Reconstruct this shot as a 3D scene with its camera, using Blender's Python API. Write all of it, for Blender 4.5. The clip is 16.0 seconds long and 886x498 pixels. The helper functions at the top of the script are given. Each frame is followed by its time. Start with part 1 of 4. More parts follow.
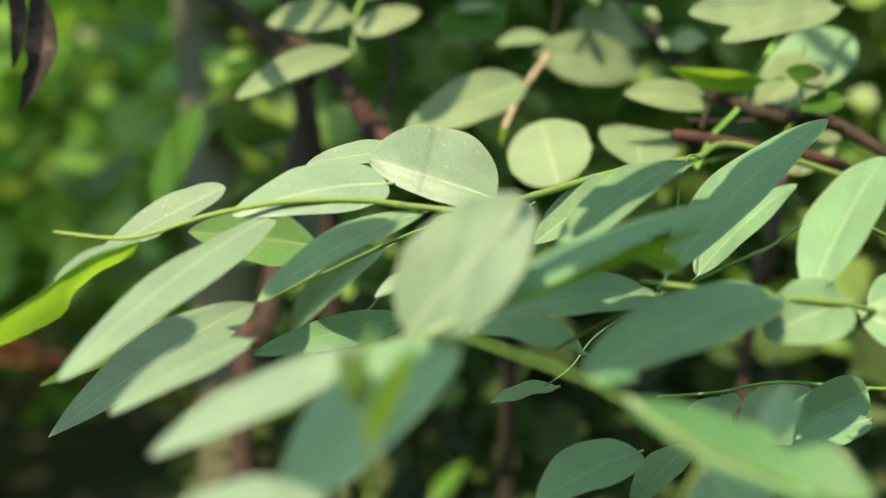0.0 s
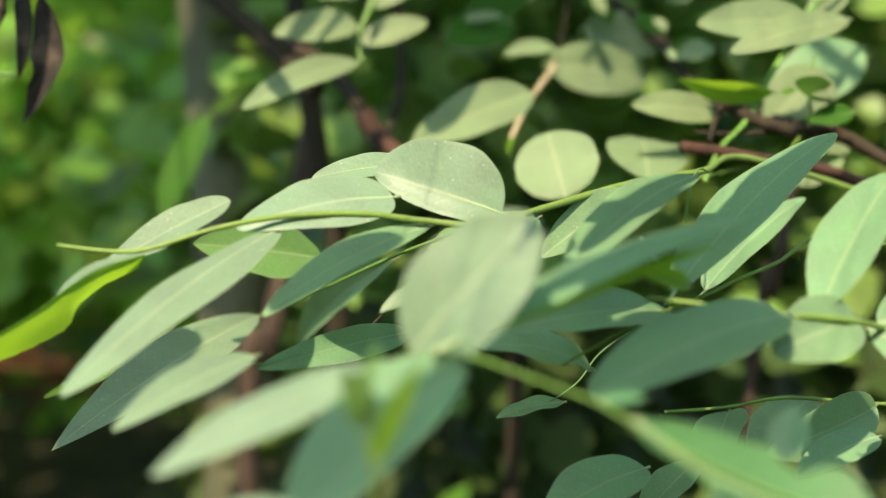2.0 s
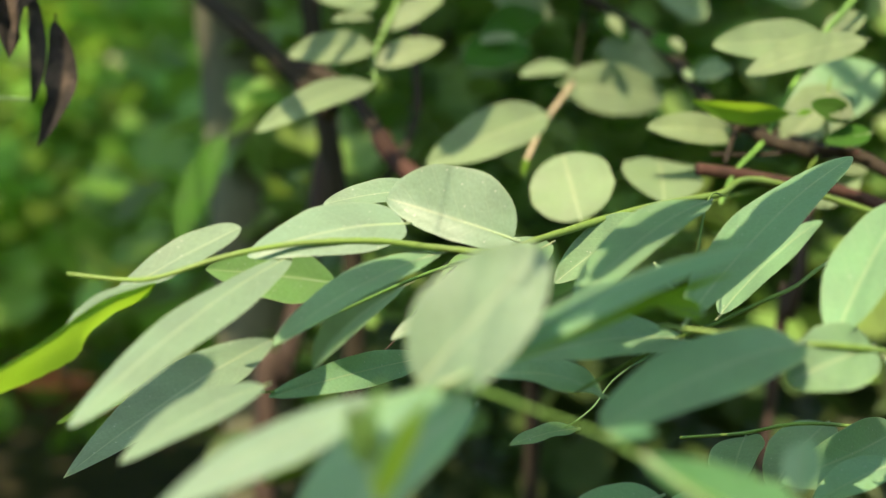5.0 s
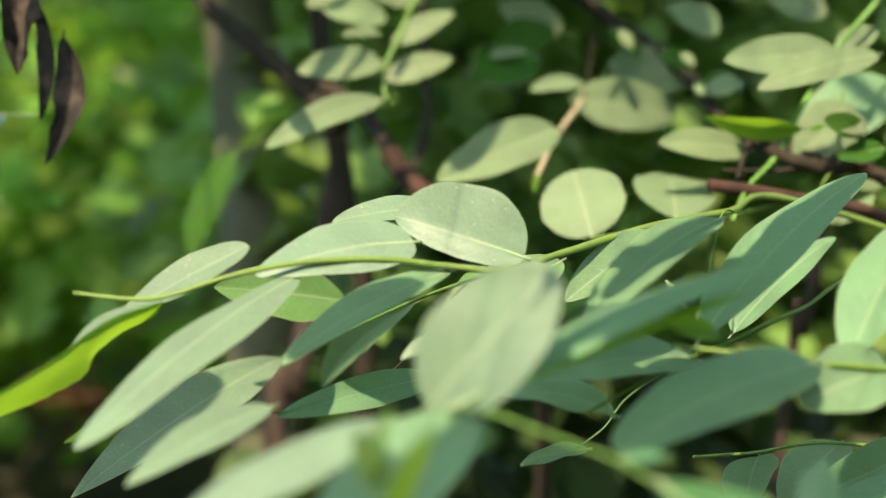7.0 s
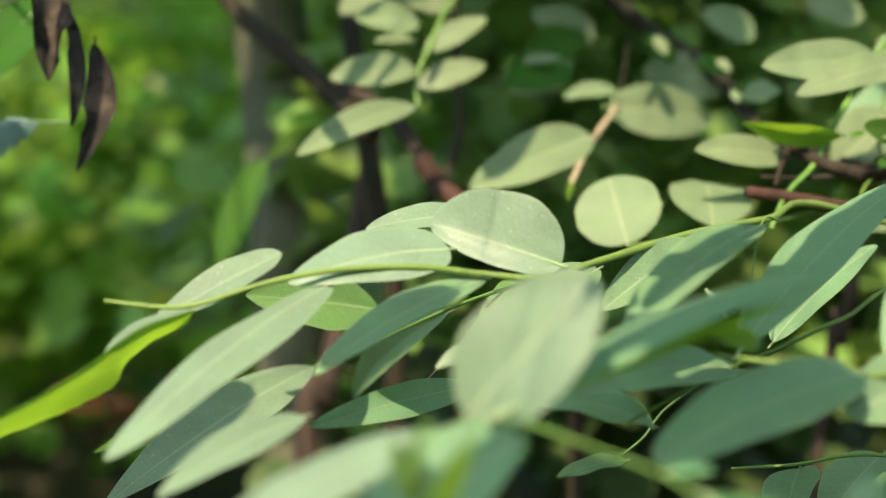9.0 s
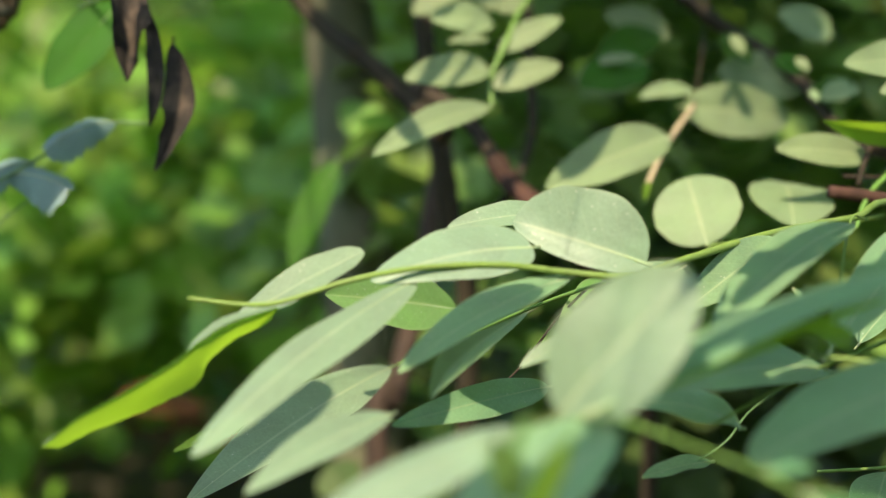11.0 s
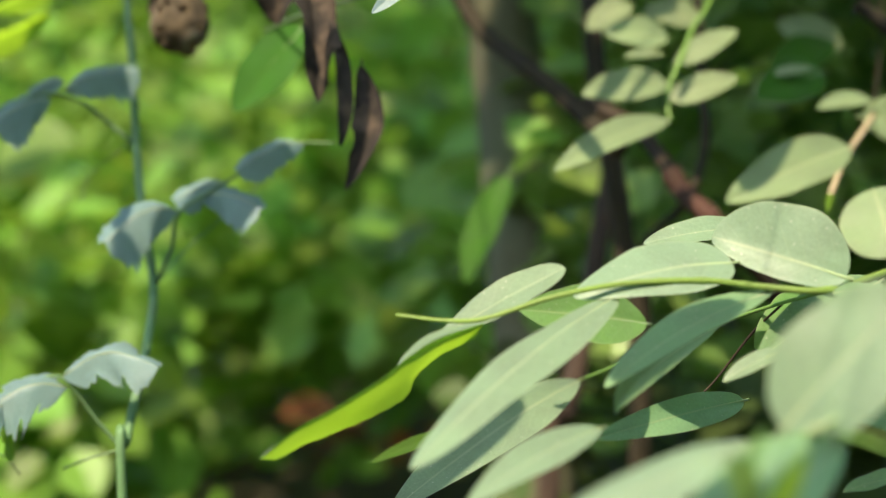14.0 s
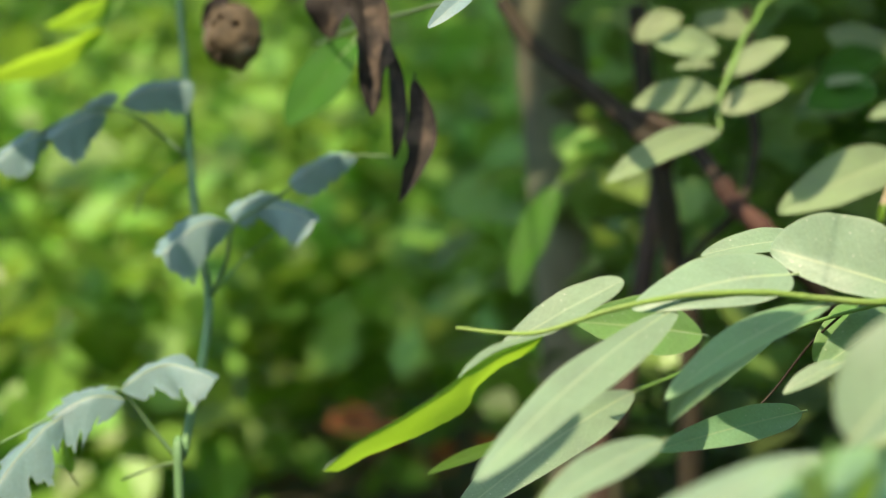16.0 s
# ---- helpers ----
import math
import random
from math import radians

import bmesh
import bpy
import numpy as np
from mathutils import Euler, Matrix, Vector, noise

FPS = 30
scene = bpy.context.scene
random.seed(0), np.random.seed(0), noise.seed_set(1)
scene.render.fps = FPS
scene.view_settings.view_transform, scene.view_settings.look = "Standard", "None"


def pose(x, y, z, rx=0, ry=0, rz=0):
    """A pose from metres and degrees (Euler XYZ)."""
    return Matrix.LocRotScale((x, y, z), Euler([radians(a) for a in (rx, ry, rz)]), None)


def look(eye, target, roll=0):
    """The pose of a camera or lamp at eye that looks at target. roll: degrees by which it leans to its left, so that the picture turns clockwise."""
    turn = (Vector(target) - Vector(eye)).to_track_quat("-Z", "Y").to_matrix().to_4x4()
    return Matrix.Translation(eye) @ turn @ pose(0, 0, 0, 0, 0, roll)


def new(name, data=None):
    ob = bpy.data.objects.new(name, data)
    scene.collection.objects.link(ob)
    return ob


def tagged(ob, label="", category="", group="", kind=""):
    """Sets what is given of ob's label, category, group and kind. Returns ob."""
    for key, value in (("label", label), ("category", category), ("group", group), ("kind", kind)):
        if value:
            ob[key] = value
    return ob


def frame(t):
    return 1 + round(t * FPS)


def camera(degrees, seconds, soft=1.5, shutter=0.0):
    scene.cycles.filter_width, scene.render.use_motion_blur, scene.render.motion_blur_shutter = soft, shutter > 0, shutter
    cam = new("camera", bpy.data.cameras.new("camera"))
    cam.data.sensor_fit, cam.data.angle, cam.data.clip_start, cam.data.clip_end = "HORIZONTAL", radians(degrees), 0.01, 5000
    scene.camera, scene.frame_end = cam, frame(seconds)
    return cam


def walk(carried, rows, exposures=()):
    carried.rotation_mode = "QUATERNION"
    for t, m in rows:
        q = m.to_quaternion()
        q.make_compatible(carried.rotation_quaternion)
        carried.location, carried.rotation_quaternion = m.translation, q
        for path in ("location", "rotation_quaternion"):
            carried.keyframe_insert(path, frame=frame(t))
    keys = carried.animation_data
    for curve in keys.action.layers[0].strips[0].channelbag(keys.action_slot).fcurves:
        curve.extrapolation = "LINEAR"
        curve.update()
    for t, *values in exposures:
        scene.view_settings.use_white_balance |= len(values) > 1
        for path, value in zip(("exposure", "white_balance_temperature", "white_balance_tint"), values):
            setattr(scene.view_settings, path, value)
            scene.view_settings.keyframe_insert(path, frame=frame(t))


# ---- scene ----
cam = camera(32.0, 16.0, soft=1.1)
cam.data.dof.use_dof = True
cam.data.dof.focus_distance = 0.575
cam.data.dof.aperture_fstop = 6.5
PATH = [
    (0, (0.0175, -0.0158, 1.0957), (0.1812, 0.9607, 0.9557), 1.37),
    (0.5, (0.0171, -0.0148, 1.0960), (0.1816, 0.9618, 0.9574), 1.43),
    (1, (0.0172, -0.0127, 1.0964), (0.1806, 0.9641, 0.9581), 1.49),
    (1.5, (0.0170, -0.0130, 1.0967), (0.1801, 0.9642, 0.9609), 1.55),
    (2, (0.0184, -0.0120, 1.0980), (0.1776, 0.9658, 0.9617), 1.53),
    (2.5, (0.0182, -0.0119, 1.0997), (0.1767, 0.9659, 0.9627), 1.54),
    (3, (0.0200, -0.0108, 1.0994), (0.1743, 0.9680, 0.9649), 1.52),
    (3.5, (0.0217, -0.0090, 1.1013), (0.1713, 0.9703, 0.9645), 1.45),
    (4, (0.0213, -0.0090, 1.1012), (0.1707, 0.9707, 0.9674), 1.34),
    (6.5, (0.0237, -0.0066, 1.1026), (0.1624, 0.9764, 0.9819), 1.16),
    (7, (0.0232, -0.0038, 1.1027), (0.1617, 0.9794, 0.9840), 1.14),
    (7.5, (0.0226, -0.0022, 1.1027), (0.1600, 0.9814, 0.9855), 1.16),
    (8, (0.0225, -0.0003, 1.1029), (0.1561, 0.9839, 0.9868), 1.12),
    (10.5, (0.0188, 0.0093, 1.0982), (0.1089, 0.9991, 0.9878), 0.93),
    (11, (0.0160, 0.0093, 1.0983), (0.0955, 1.0000, 0.9876), 0.84),
    (11.5, (0.0126, 0.0065, 1.0994), (0.0807, 0.9980, 0.9880), 0.72),
    (12, (0.0090, 0.0038, 1.0999), (0.0596, 0.9964, 0.9895), 0.51),
    (12.5, (0.0063, 0.0024, 1.0996), (0.0411, 0.9959, 0.9913), 0.34),
    (13, (0.0035, 0.0014, 1.0995), (0.0202, 0.9956, 0.9933), 0.16),
    (13.5, (0.0000, 0.0000, 1.1000), (0.0000, 0.9945, 0.9955), 0.00),
    (14, (-0.0020, -0.0011, 1.1017), (-0.0180, 0.9933, 0.9971), -0.28),
    (14.5, (-0.0047, -0.0018, 1.1023), (-0.0336, 0.9925, 0.9995), -0.47),
    (15, (-0.0072, -0.0044, 1.1031), (-0.0432, 0.9897, 1.0013), -0.52),
    (15.5, (-0.0086, -0.0048, 1.1039), (-0.0492, 0.9893, 1.0034), -0.61),
    (16, (-0.0081, -0.0047, 1.1033), (-0.0503, 0.9896, 1.0051), -0.67),
]
walk(cam, [(t, look(eye, target, roll)) for t, eye, target, roll in PATH], exposures=[(0, 0.82, 6600, 3), (4, 0.82, 6600, 3), (7, 0.8, 6550, 5), (16, 0.8, 6500, 6)])

# ---- daylight ----
SUN_WAY = Vector((0.32, 0.70, -0.92)).normalized()
world = bpy.data.worlds.new("world")
scene.world = world
world.use_nodes = True
sky = world.node_tree.nodes.new("ShaderNodeTexSky")
sky.sky_type, sky.sun_disc = "NISHITA", False
sky.dust_density, sky.ozone_density = 1.4, 1.2
sky.sun_elevation = math.asin(-SUN_WAY.z)
sky.sun_rotation = math.atan2(-SUN_WAY.x, -SUN_WAY.y) % (2 * math.pi)
world.node_tree.links.new(sky.outputs[0], world.node_tree.nodes["Background"].inputs[0])
world.node_tree.nodes["Background"].inputs[1].default_value = 0.19
sun = new("sun", bpy.data.lights.new("sun", "SUN"))
sun.data.energy, sun.data.angle, sun.data.color = 4.75, radians(0.6), (1.0, 0.77, 0.54)
sun.matrix_world = look((0, 0, 6), Vector((0, 0, 6)) + SUN_WAY)


# ---- materials ----
def nodes_of(name):
    m = bpy.data.materials.new(name)
    m.use_nodes = True
    tree = m.node_tree
    tree.nodes.clear()
    return m, tree, tree.nodes.new("ShaderNodeOutputMaterial")


def node(tree, kind, links=(), operation="", data_type="", blend_type=""):
    n = tree.nodes.new(kind)
    if operation:
        n.operation = operation
    if data_type:
        n.data_type, n.blend_type = data_type, blend_type
    for slot, source in links:
        if isinstance(source, bpy.types.NodeSocket):
            tree.links.new(source, n.inputs[slot])
        else:
            n.inputs[slot].default_value = source
    return n


def calc(tree, op, a, b=0.0, c=0.0):
    return node(tree, "ShaderNodeMath", ((0, a), (1, b), (2, c)), operation=op).outputs[0]


def ramp(tree, value, low, high):
    return node(tree, "ShaderNodeMapRange", ((0, value), (1, low), (2, high), (3, 0.0), (4, 1.0))).outputs[0]


def blend(tree, fac, a, b, kind="MIX"):
    n = node(tree, "ShaderNodeMix", data_type="RGBA", blend_type=kind)
    for slot, source in ((0, fac), (6, a), (7, b)):
        if isinstance(source, bpy.types.NodeSocket):
            tree.links.new(source, n.inputs[slot])
        else:
            n.inputs[slot].default_value = source if slot == 0 else (*source, 1)
    return n.outputs[2]


def leaf_material(name, top, vein, through_colour, share, rough, island=False, spread=0.3, spots=0.0, gloss=0.5):
    """A leaf: waxy surface over a body that lets light through, veins laid out along the blade."""
    m, tree, out = nodes_of(name)
    uv = node(tree, "ShaderNodeSeparateXYZ", ((0, node(tree, "ShaderNodeUVMap").outputs[0]),))
    place = node(tree, "ShaderNodeTexCoord").outputs["Object"]
    if island:
        chance = node(tree, "ShaderNodeNewGeometry").outputs["Random Per Island"]
    else:
        chance = node(tree, "ShaderNodeObjectInfo").outputs["Random"]
    across = calc(tree, "ABSOLUTE", calc(tree, "SUBTRACT", calc(tree, "MULTIPLY", uv.outputs[0], 2.0), 1.0))
    mid = ramp(tree, across, 0.07, 0.015)
    waver = node(tree, "ShaderNodeTexNoise", (("Vector", place), ("Scale", 90.0), ("Detail", 2.0))).outputs[0]
    lane = calc(tree, "ADD", calc(tree, "MULTIPLY", calc(tree, "SUBTRACT", uv.outputs[1], calc(tree, "MULTIPLY", across, 0.22)), 8.0),
                calc(tree, "MULTIPLY", waver, 0.7))
    near = calc(tree, "ABSOLUTE", calc(tree, "SUBTRACT", calc(tree, "FRACT", lane), 0.5))
    side = ramp(tree, near, 0.07, 0.0)
    mottled = node(tree, "ShaderNodeTexNoise", (("Vector", place), ("Scale", 55.0), ("Detail", 4.0))).outputs[0]
    grain = node(tree, "ShaderNodeTexNoise", (("Vector", place), ("Scale", 900.0), ("Detail", 3.0))).outputs[0]
    hue = node(tree, "ShaderNodeHueSaturation", (("Hue", calc(tree, "ADD", calc(tree, "MULTIPLY", chance, 0.035), 0.4825)),
               ("Saturation", calc(tree, "ADD", 0.85, calc(tree, "MULTIPLY", mottled, 0.3))),
               ("Value", calc(tree, "ADD", calc(tree, "ADD", 1.0 - spread * 0.5, calc(tree, "MULTIPLY", chance, spread)),
                              calc(tree, "ADD", calc(tree, "MULTIPLY", calc(tree, "SUBTRACT", mottled, 0.5), 0.5),
                                   calc(tree, "MULTIPLY", calc(tree, "SUBTRACT", grain, 0.5), 0.45)))), ("Color", (*top, 1)))).outputs[0]
    skin = blend(tree, calc(tree, "MULTIPLY", side, 0.13), hue, vein)
    skin = blend(tree, calc(tree, "MULTIPLY", mid, 0.5), skin, vein)
    # thin pale margin, with the edge's rim light put into the colour
    skin = blend(tree, calc(tree, "MULTIPLY", ramp(tree, across, 0.93, 1.0), 0.3), skin, vein)
    if spots:
        dust = node(tree, "ShaderNodeTexVoronoi", (("Vector", place), ("Scale", 260.0), ("Randomness", 1.0))).outputs[0]
        skin = blend(tree, calc(tree, "MULTIPLY", ramp(tree, dust, 0.12, 0.05), spots), skin, (0.6, 0.62, 0.52))
    relief = calc(tree, "ADD", calc(tree, "MULTIPLY", side, -0.12), calc(tree, "ADD", calc(tree, "MULTIPLY", grain, 0.3), calc(tree, "MULTIPLY", mottled, 0.8)))
    bump = node(tree, "ShaderNodeBump", (("Strength", 0.25), ("Distance", 0.0008), ("Height", relief))).outputs[0]
    face = node(tree, "ShaderNodeBsdfPrincipled", (("Base Color", skin), ("Roughness", rough), ("IOR", 1.45), ("Specular IOR Level", gloss), ("Normal", bump)))
    body = node(tree, "ShaderNodeBsdfTranslucent", (("Color", blend(tree, 0.35, through_colour, skin)), ("Normal", bump)))
    mix = node(tree, "ShaderNodeMixShader", ((0, share), (1, face.outputs[0]), (2, body.outputs[0])))
    tree.links.new(mix.outputs[0], out.inputs[0])
    return m


def rough_material(name, dark, light, scale, stretch=(1, 1, 1), rough=0.85, relief=0.003, blotch=None, island=False):
    """Bark, soil and dry matter: two scales of noise, with relief."""
    m, tree, out = nodes_of(name)
    place = node(tree, "ShaderNodeMapping", ((0, node(tree, "ShaderNodeTexCoord").outputs["Object"]), (3, stretch))).outputs[0]
    large = node(tree, "ShaderNodeTexNoise", (("Vector", place), ("Scale", scale), ("Detail", 5.0), ("Roughness", 0.6))).outputs[0]
    small = node(tree, "ShaderNodeTexNoise", (("Vector", place), ("Scale", scale * 7.0), ("Detail", 4.0))).outputs[0]
    colour = blend(tree, ramp(tree, calc(tree, "ADD", calc(tree, "MULTIPLY", large, 0.7), calc(tree, "MULTIPLY", small, 0.3)), 0.35, 0.65), dark, light)
    if blotch:
        patch = node(tree, "ShaderNodeTexNoise", (("Vector", place), ("Scale", scale * 0.35), ("Detail", 2.0))).outputs[0]
        colour = blend(tree, ramp(tree, patch, 0.52, 0.64), colour, blotch)
    if island:
        chance = node(tree, "ShaderNodeNewGeometry").outputs["Random Per Island"]
        colour = node(tree, "ShaderNodeHueSaturation", (("Value", calc(tree, "ADD", 0.5, chance)), ("Color", colour))).outputs[0]
    bump = node(tree, "ShaderNodeBump", (("Strength", 0.6), ("Distance", relief), ("Height", calc(tree, "ADD", large, calc(tree, "MULTIPLY", small, 0.5))))).outputs[0]
    face = node(tree, "ShaderNodeBsdfPrincipled", (("Base Color", colour), ("Roughness", rough), ("Normal", bump)))
    tree.links.new(face.outputs[0], out.inputs[0])
    return m


SAGE = leaf_material("glaucous leaf", (0.202, 0.368, 0.196), (0.42, 0.53, 0.3), (0.36, 0.55, 0.06), 0.28, 0.46, spots=0.5, gloss=0.55)
# lit copy of the leaf above, for sunlit ones: sunlight put into its colour
SAGE_LIT = leaf_material("glaucous leaf, sunlit tone", (0.21, 0.318, 0.214), (0.42, 0.51, 0.335), (0.36, 0.55, 0.08), 0.22, 0.46, spread=0.1, spots=0.6, gloss=0.5)
OLIVE = leaf_material("older pale leaf", (0.226, 0.316, 0.172), (0.41, 0.48, 0.27), (0.36, 0.52, 0.05), 0.30, 0.55, spots=0.3, gloss=0.35)
MOSS = leaf_material("greener leaf", (0.16, 0.31, 0.1), (0.4, 0.5, 0.24), (0.42, 0.6, 0.05), 0.35, 0.5, spots=0.3, gloss=0.4)
# yellow-green of young leaves, also of backlit ones: their glow put into colour
FRESH_BACKLIT = leaf_material("young leaf, also backlit tone", (0.17, 0.34, 0.05), (0.34, 0.5, 0.12), (0.5, 0.8, 0.03), 0.7, 0.5)
GREEN = leaf_material("chewed leaf", (0.085, 0.22, 0.095), (0.3, 0.44, 0.24), (0.3, 0.56, 0.1), 0.18, 0.5, spots=0.3, gloss=0.3)
BLUE = leaf_material("blue-grey leaf", (0.185, 0.295, 0.305), (0.37, 0.44, 0.39), (0.3, 0.5, 0.08), 0.25, 0.5)
# low-translucency leaf, only for the added leaves that cast shade
CASTER = leaf_material("shade-casting leaf", (0.05, 0.1, 0.03), (0.1, 0.16, 0.05), (0.1, 0.4, 0.12), 0.2, 0.35)
# plain green leaves, and a dark stand-in for olive leaves in shade
LEAFY_SHADE = leaf_material("plain green leaf, also shade tone", (0.05, 0.125, 0.02), (0.065, 0.14, 0.025), (0.16, 0.38, 0.02), 0.2, 0.8, gloss=0.15)
WOODLAND = leaf_material("woodland leaf", (0.178, 0.33, 0.055), (0.21, 0.36, 0.08), (0.41, 0.64, 0.05), 0.45, 0.36, island=True, spread=1.3, gloss=0.5)
INNER = leaf_material("shrub leaf", (0.2, 0.33, 0.085), (0.24, 0.36, 0.11), (0.36, 0.56, 0.06), 0.34, 0.38, island=True, spread=0.8)
# extra dark leaf colour that holds the shade beneath the shrub
GLOOM = leaf_material("low leaf, shade tone", (0.052, 0.085, 0.024), (0.07, 0.105, 0.034), (0.12, 0.22, 0.03), 0.15, 0.5, island=True, spread=0.6, gloss=0.3)
VEIN = leaf_material("leaf rib", (0.37, 0.48, 0.27), (0.4, 0.5, 0.3), (0.45, 0.6, 0.1), 0.2, 0.5)
STALK = leaf_material("green stalk", (0.2, 0.35, 0.08), (0.25, 0.4, 0.11), (0.4, 0.55, 0.08), 0.15, 0.45)
VINE = leaf_material("vine stem", (0.15, 0.26, 0.12), (0.19, 0.3, 0.14), (0.35, 0.5, 0.1), 0.12, 0.5)
BROWN = rough_material("brown twig", (0.016, 0.012, 0.007), (0.05, 0.037, 0.022), 60.0, (1, 1, 0.3), relief=0.001)
RUST = rough_material("red-brown bark", (0.032, 0.016, 0.011), (0.085, 0.038, 0.026), 60.0, (1, 1, 0.3), relief=0.001)
TAN = rough_material("dry tan stalk", (0.3, 0.25, 0.15), (0.46, 0.39, 0.25), 70.0, (1, 1, 0.3), relief=0.0006)
DARK = rough_material("dark bark", (0.014, 0.012, 0.006), (0.042, 0.034, 0.017), 40.0, (1, 1, 0.4), relief=0.0015)
BARK = rough_material("grey bark", (0.08, 0.085, 0.047), (0.155, 0.16, 0.095), 22.0, (1, 1, 0.25), relief=0.004, blotch=(0.14, 0.18, 0.1))
PINK = rough_material("pinkish bark", (0.024, 0.017, 0.012), (0.09, 0.06, 0.045), 30.0, (1, 1, 0.3), relief=0.002)
DRY = rough_material("withered leaf", (0.007, 0.006, 0.005), (0.034, 0.028, 0.022), 190.0, relief=0.002, blotch=(0.09, 0.068, 0.05))
HUSK = rough_material("papery brown leaf", (0.028, 0.022, 0.013), (0.15, 0.115, 0.068), 110.0, relief=0.0015, blotch=(0.22, 0.19, 0.13))
LITTER = rough_material("leaf litter", (0.12, 0.045, 0.012), (0.36, 0.135, 0.03), 30.0, relief=0.002, island=True)
SOIL = rough_material("forest floor", (0.012, 0.011, 0.006), (0.045, 0.04, 0.016), 6.0, relief=0.02, blotch=(0.035, 0.06, 0.014))
FAR = rough_material("distant woods", (0.012, 0.025, 0.006), (0.07, 0.13, 0.025), 1.4, relief=0.05, blotch=(0.12, 0.2, 0.04))


# ---- builders ----
def part(name, bm, material, parent, label=""):
    """Links a bmesh as one mesh under a thing or a part."""
    me = bpy.data.meshes.new(name)
    bm.to_mesh(me)
    bm.free()
    for m in material if isinstance(material, tuple) else (material,):
        me.materials.append(m)
    for p in me.polygons:
        p.use_smooth = True
    ob = new(name, me)
    ob.parent = parent
    return tagged(ob, label)


def thing(name, base, label, category, group=""):
    ob = new(name)
    ob.location = base
    ob.empty_display_size = 0.05
    return tagged(ob, label, category, group)


def hold(ob):
    """Keeps a part where it was written, though its thing stands at its own base."""
    top = ob.parent
    while top is not None and top.parent is not None:
        top = top.parent
    if ob.parent is top and top is not None and top.type == "EMPTY":
        ob.matrix_parent_inverse = Matrix.Translation(top.location).inverted()
    return ob


def smooth_line(points, steps):
    """Catmull-Rom through the points."""
    p = [Vector(q) for q in points]
    p = [p[0] * 2 - p[1]] + p + [p[-1] * 2 - p[-2]]
    line = []
    for a, b, c, d in zip(p, p[1:], p[2:], p[3:]):
        for k in range(steps):
            t = k / steps
            line.append(0.5 * (2 * b + (c - a) * t + (2 * a - 5 * b + 4 * c - d) * t * t + (3 * b - a - 3 * c + d) * t ** 3))
    return line + [p[-2]]


def tube(bm, line, radius, sides=8, slot=0, knots=0.0, seed=0):
    """A round stalk along the line; radius is a function of 0..1."""
    rings, side = [], Vector((0.3, 0.2, 1))
    uv = bm.loops.layers.uv.verify()
    for i, q in enumerate(line):
        ahead = (line[min(i + 1, len(line) - 1)] - line[max(i - 1, 0)]).normalized()
        side = (side - ahead * side.dot(ahead)).normalized()
        up = ahead.cross(side)
        r = radius(i / (len(line) - 1))
        r *= 1 + knots * (noise.noise(Vector((i * 0.9, seed * 3.1, 0))) + (0.8 if i % 9 == 4 else 0))
        rings.append([bm.verts.new(q + (side * math.cos(a) + up * math.sin(a)) * r) for a in (2 * math.pi * k / sides for k in range(sides))])
    for a, b in zip(rings, rings[1:]):
        for k in range(sides):
            f = bm.faces.new((a[k], a[(k + 1) % sides], b[(k + 1) % sides], b[k]))
            f.material_index = slot
            for loop in f.loops:
                loop[uv].uv = (0.85, 0.5)
    for ring in (rings[0][::-1], rings[-1]):
        bm.faces.new(ring).material_index = slot


def stem(parent, material, points, r0, r1, name="twig", knots=0.12, steps=7, sides=8, label=""):
    bm = bmesh.new()
    tube(bm, smooth_line(points, steps), lambda u: r0 + (r1 - r0) * u, sides, 0, knots, len(points) + r0 * 1e4)
    return hold(part(name, bm, material, parent, label))


EYE_POINT = Vector((0.01, -0.01, 1.1))  # about the camera's eye; leaf turns are set from it to fit its view


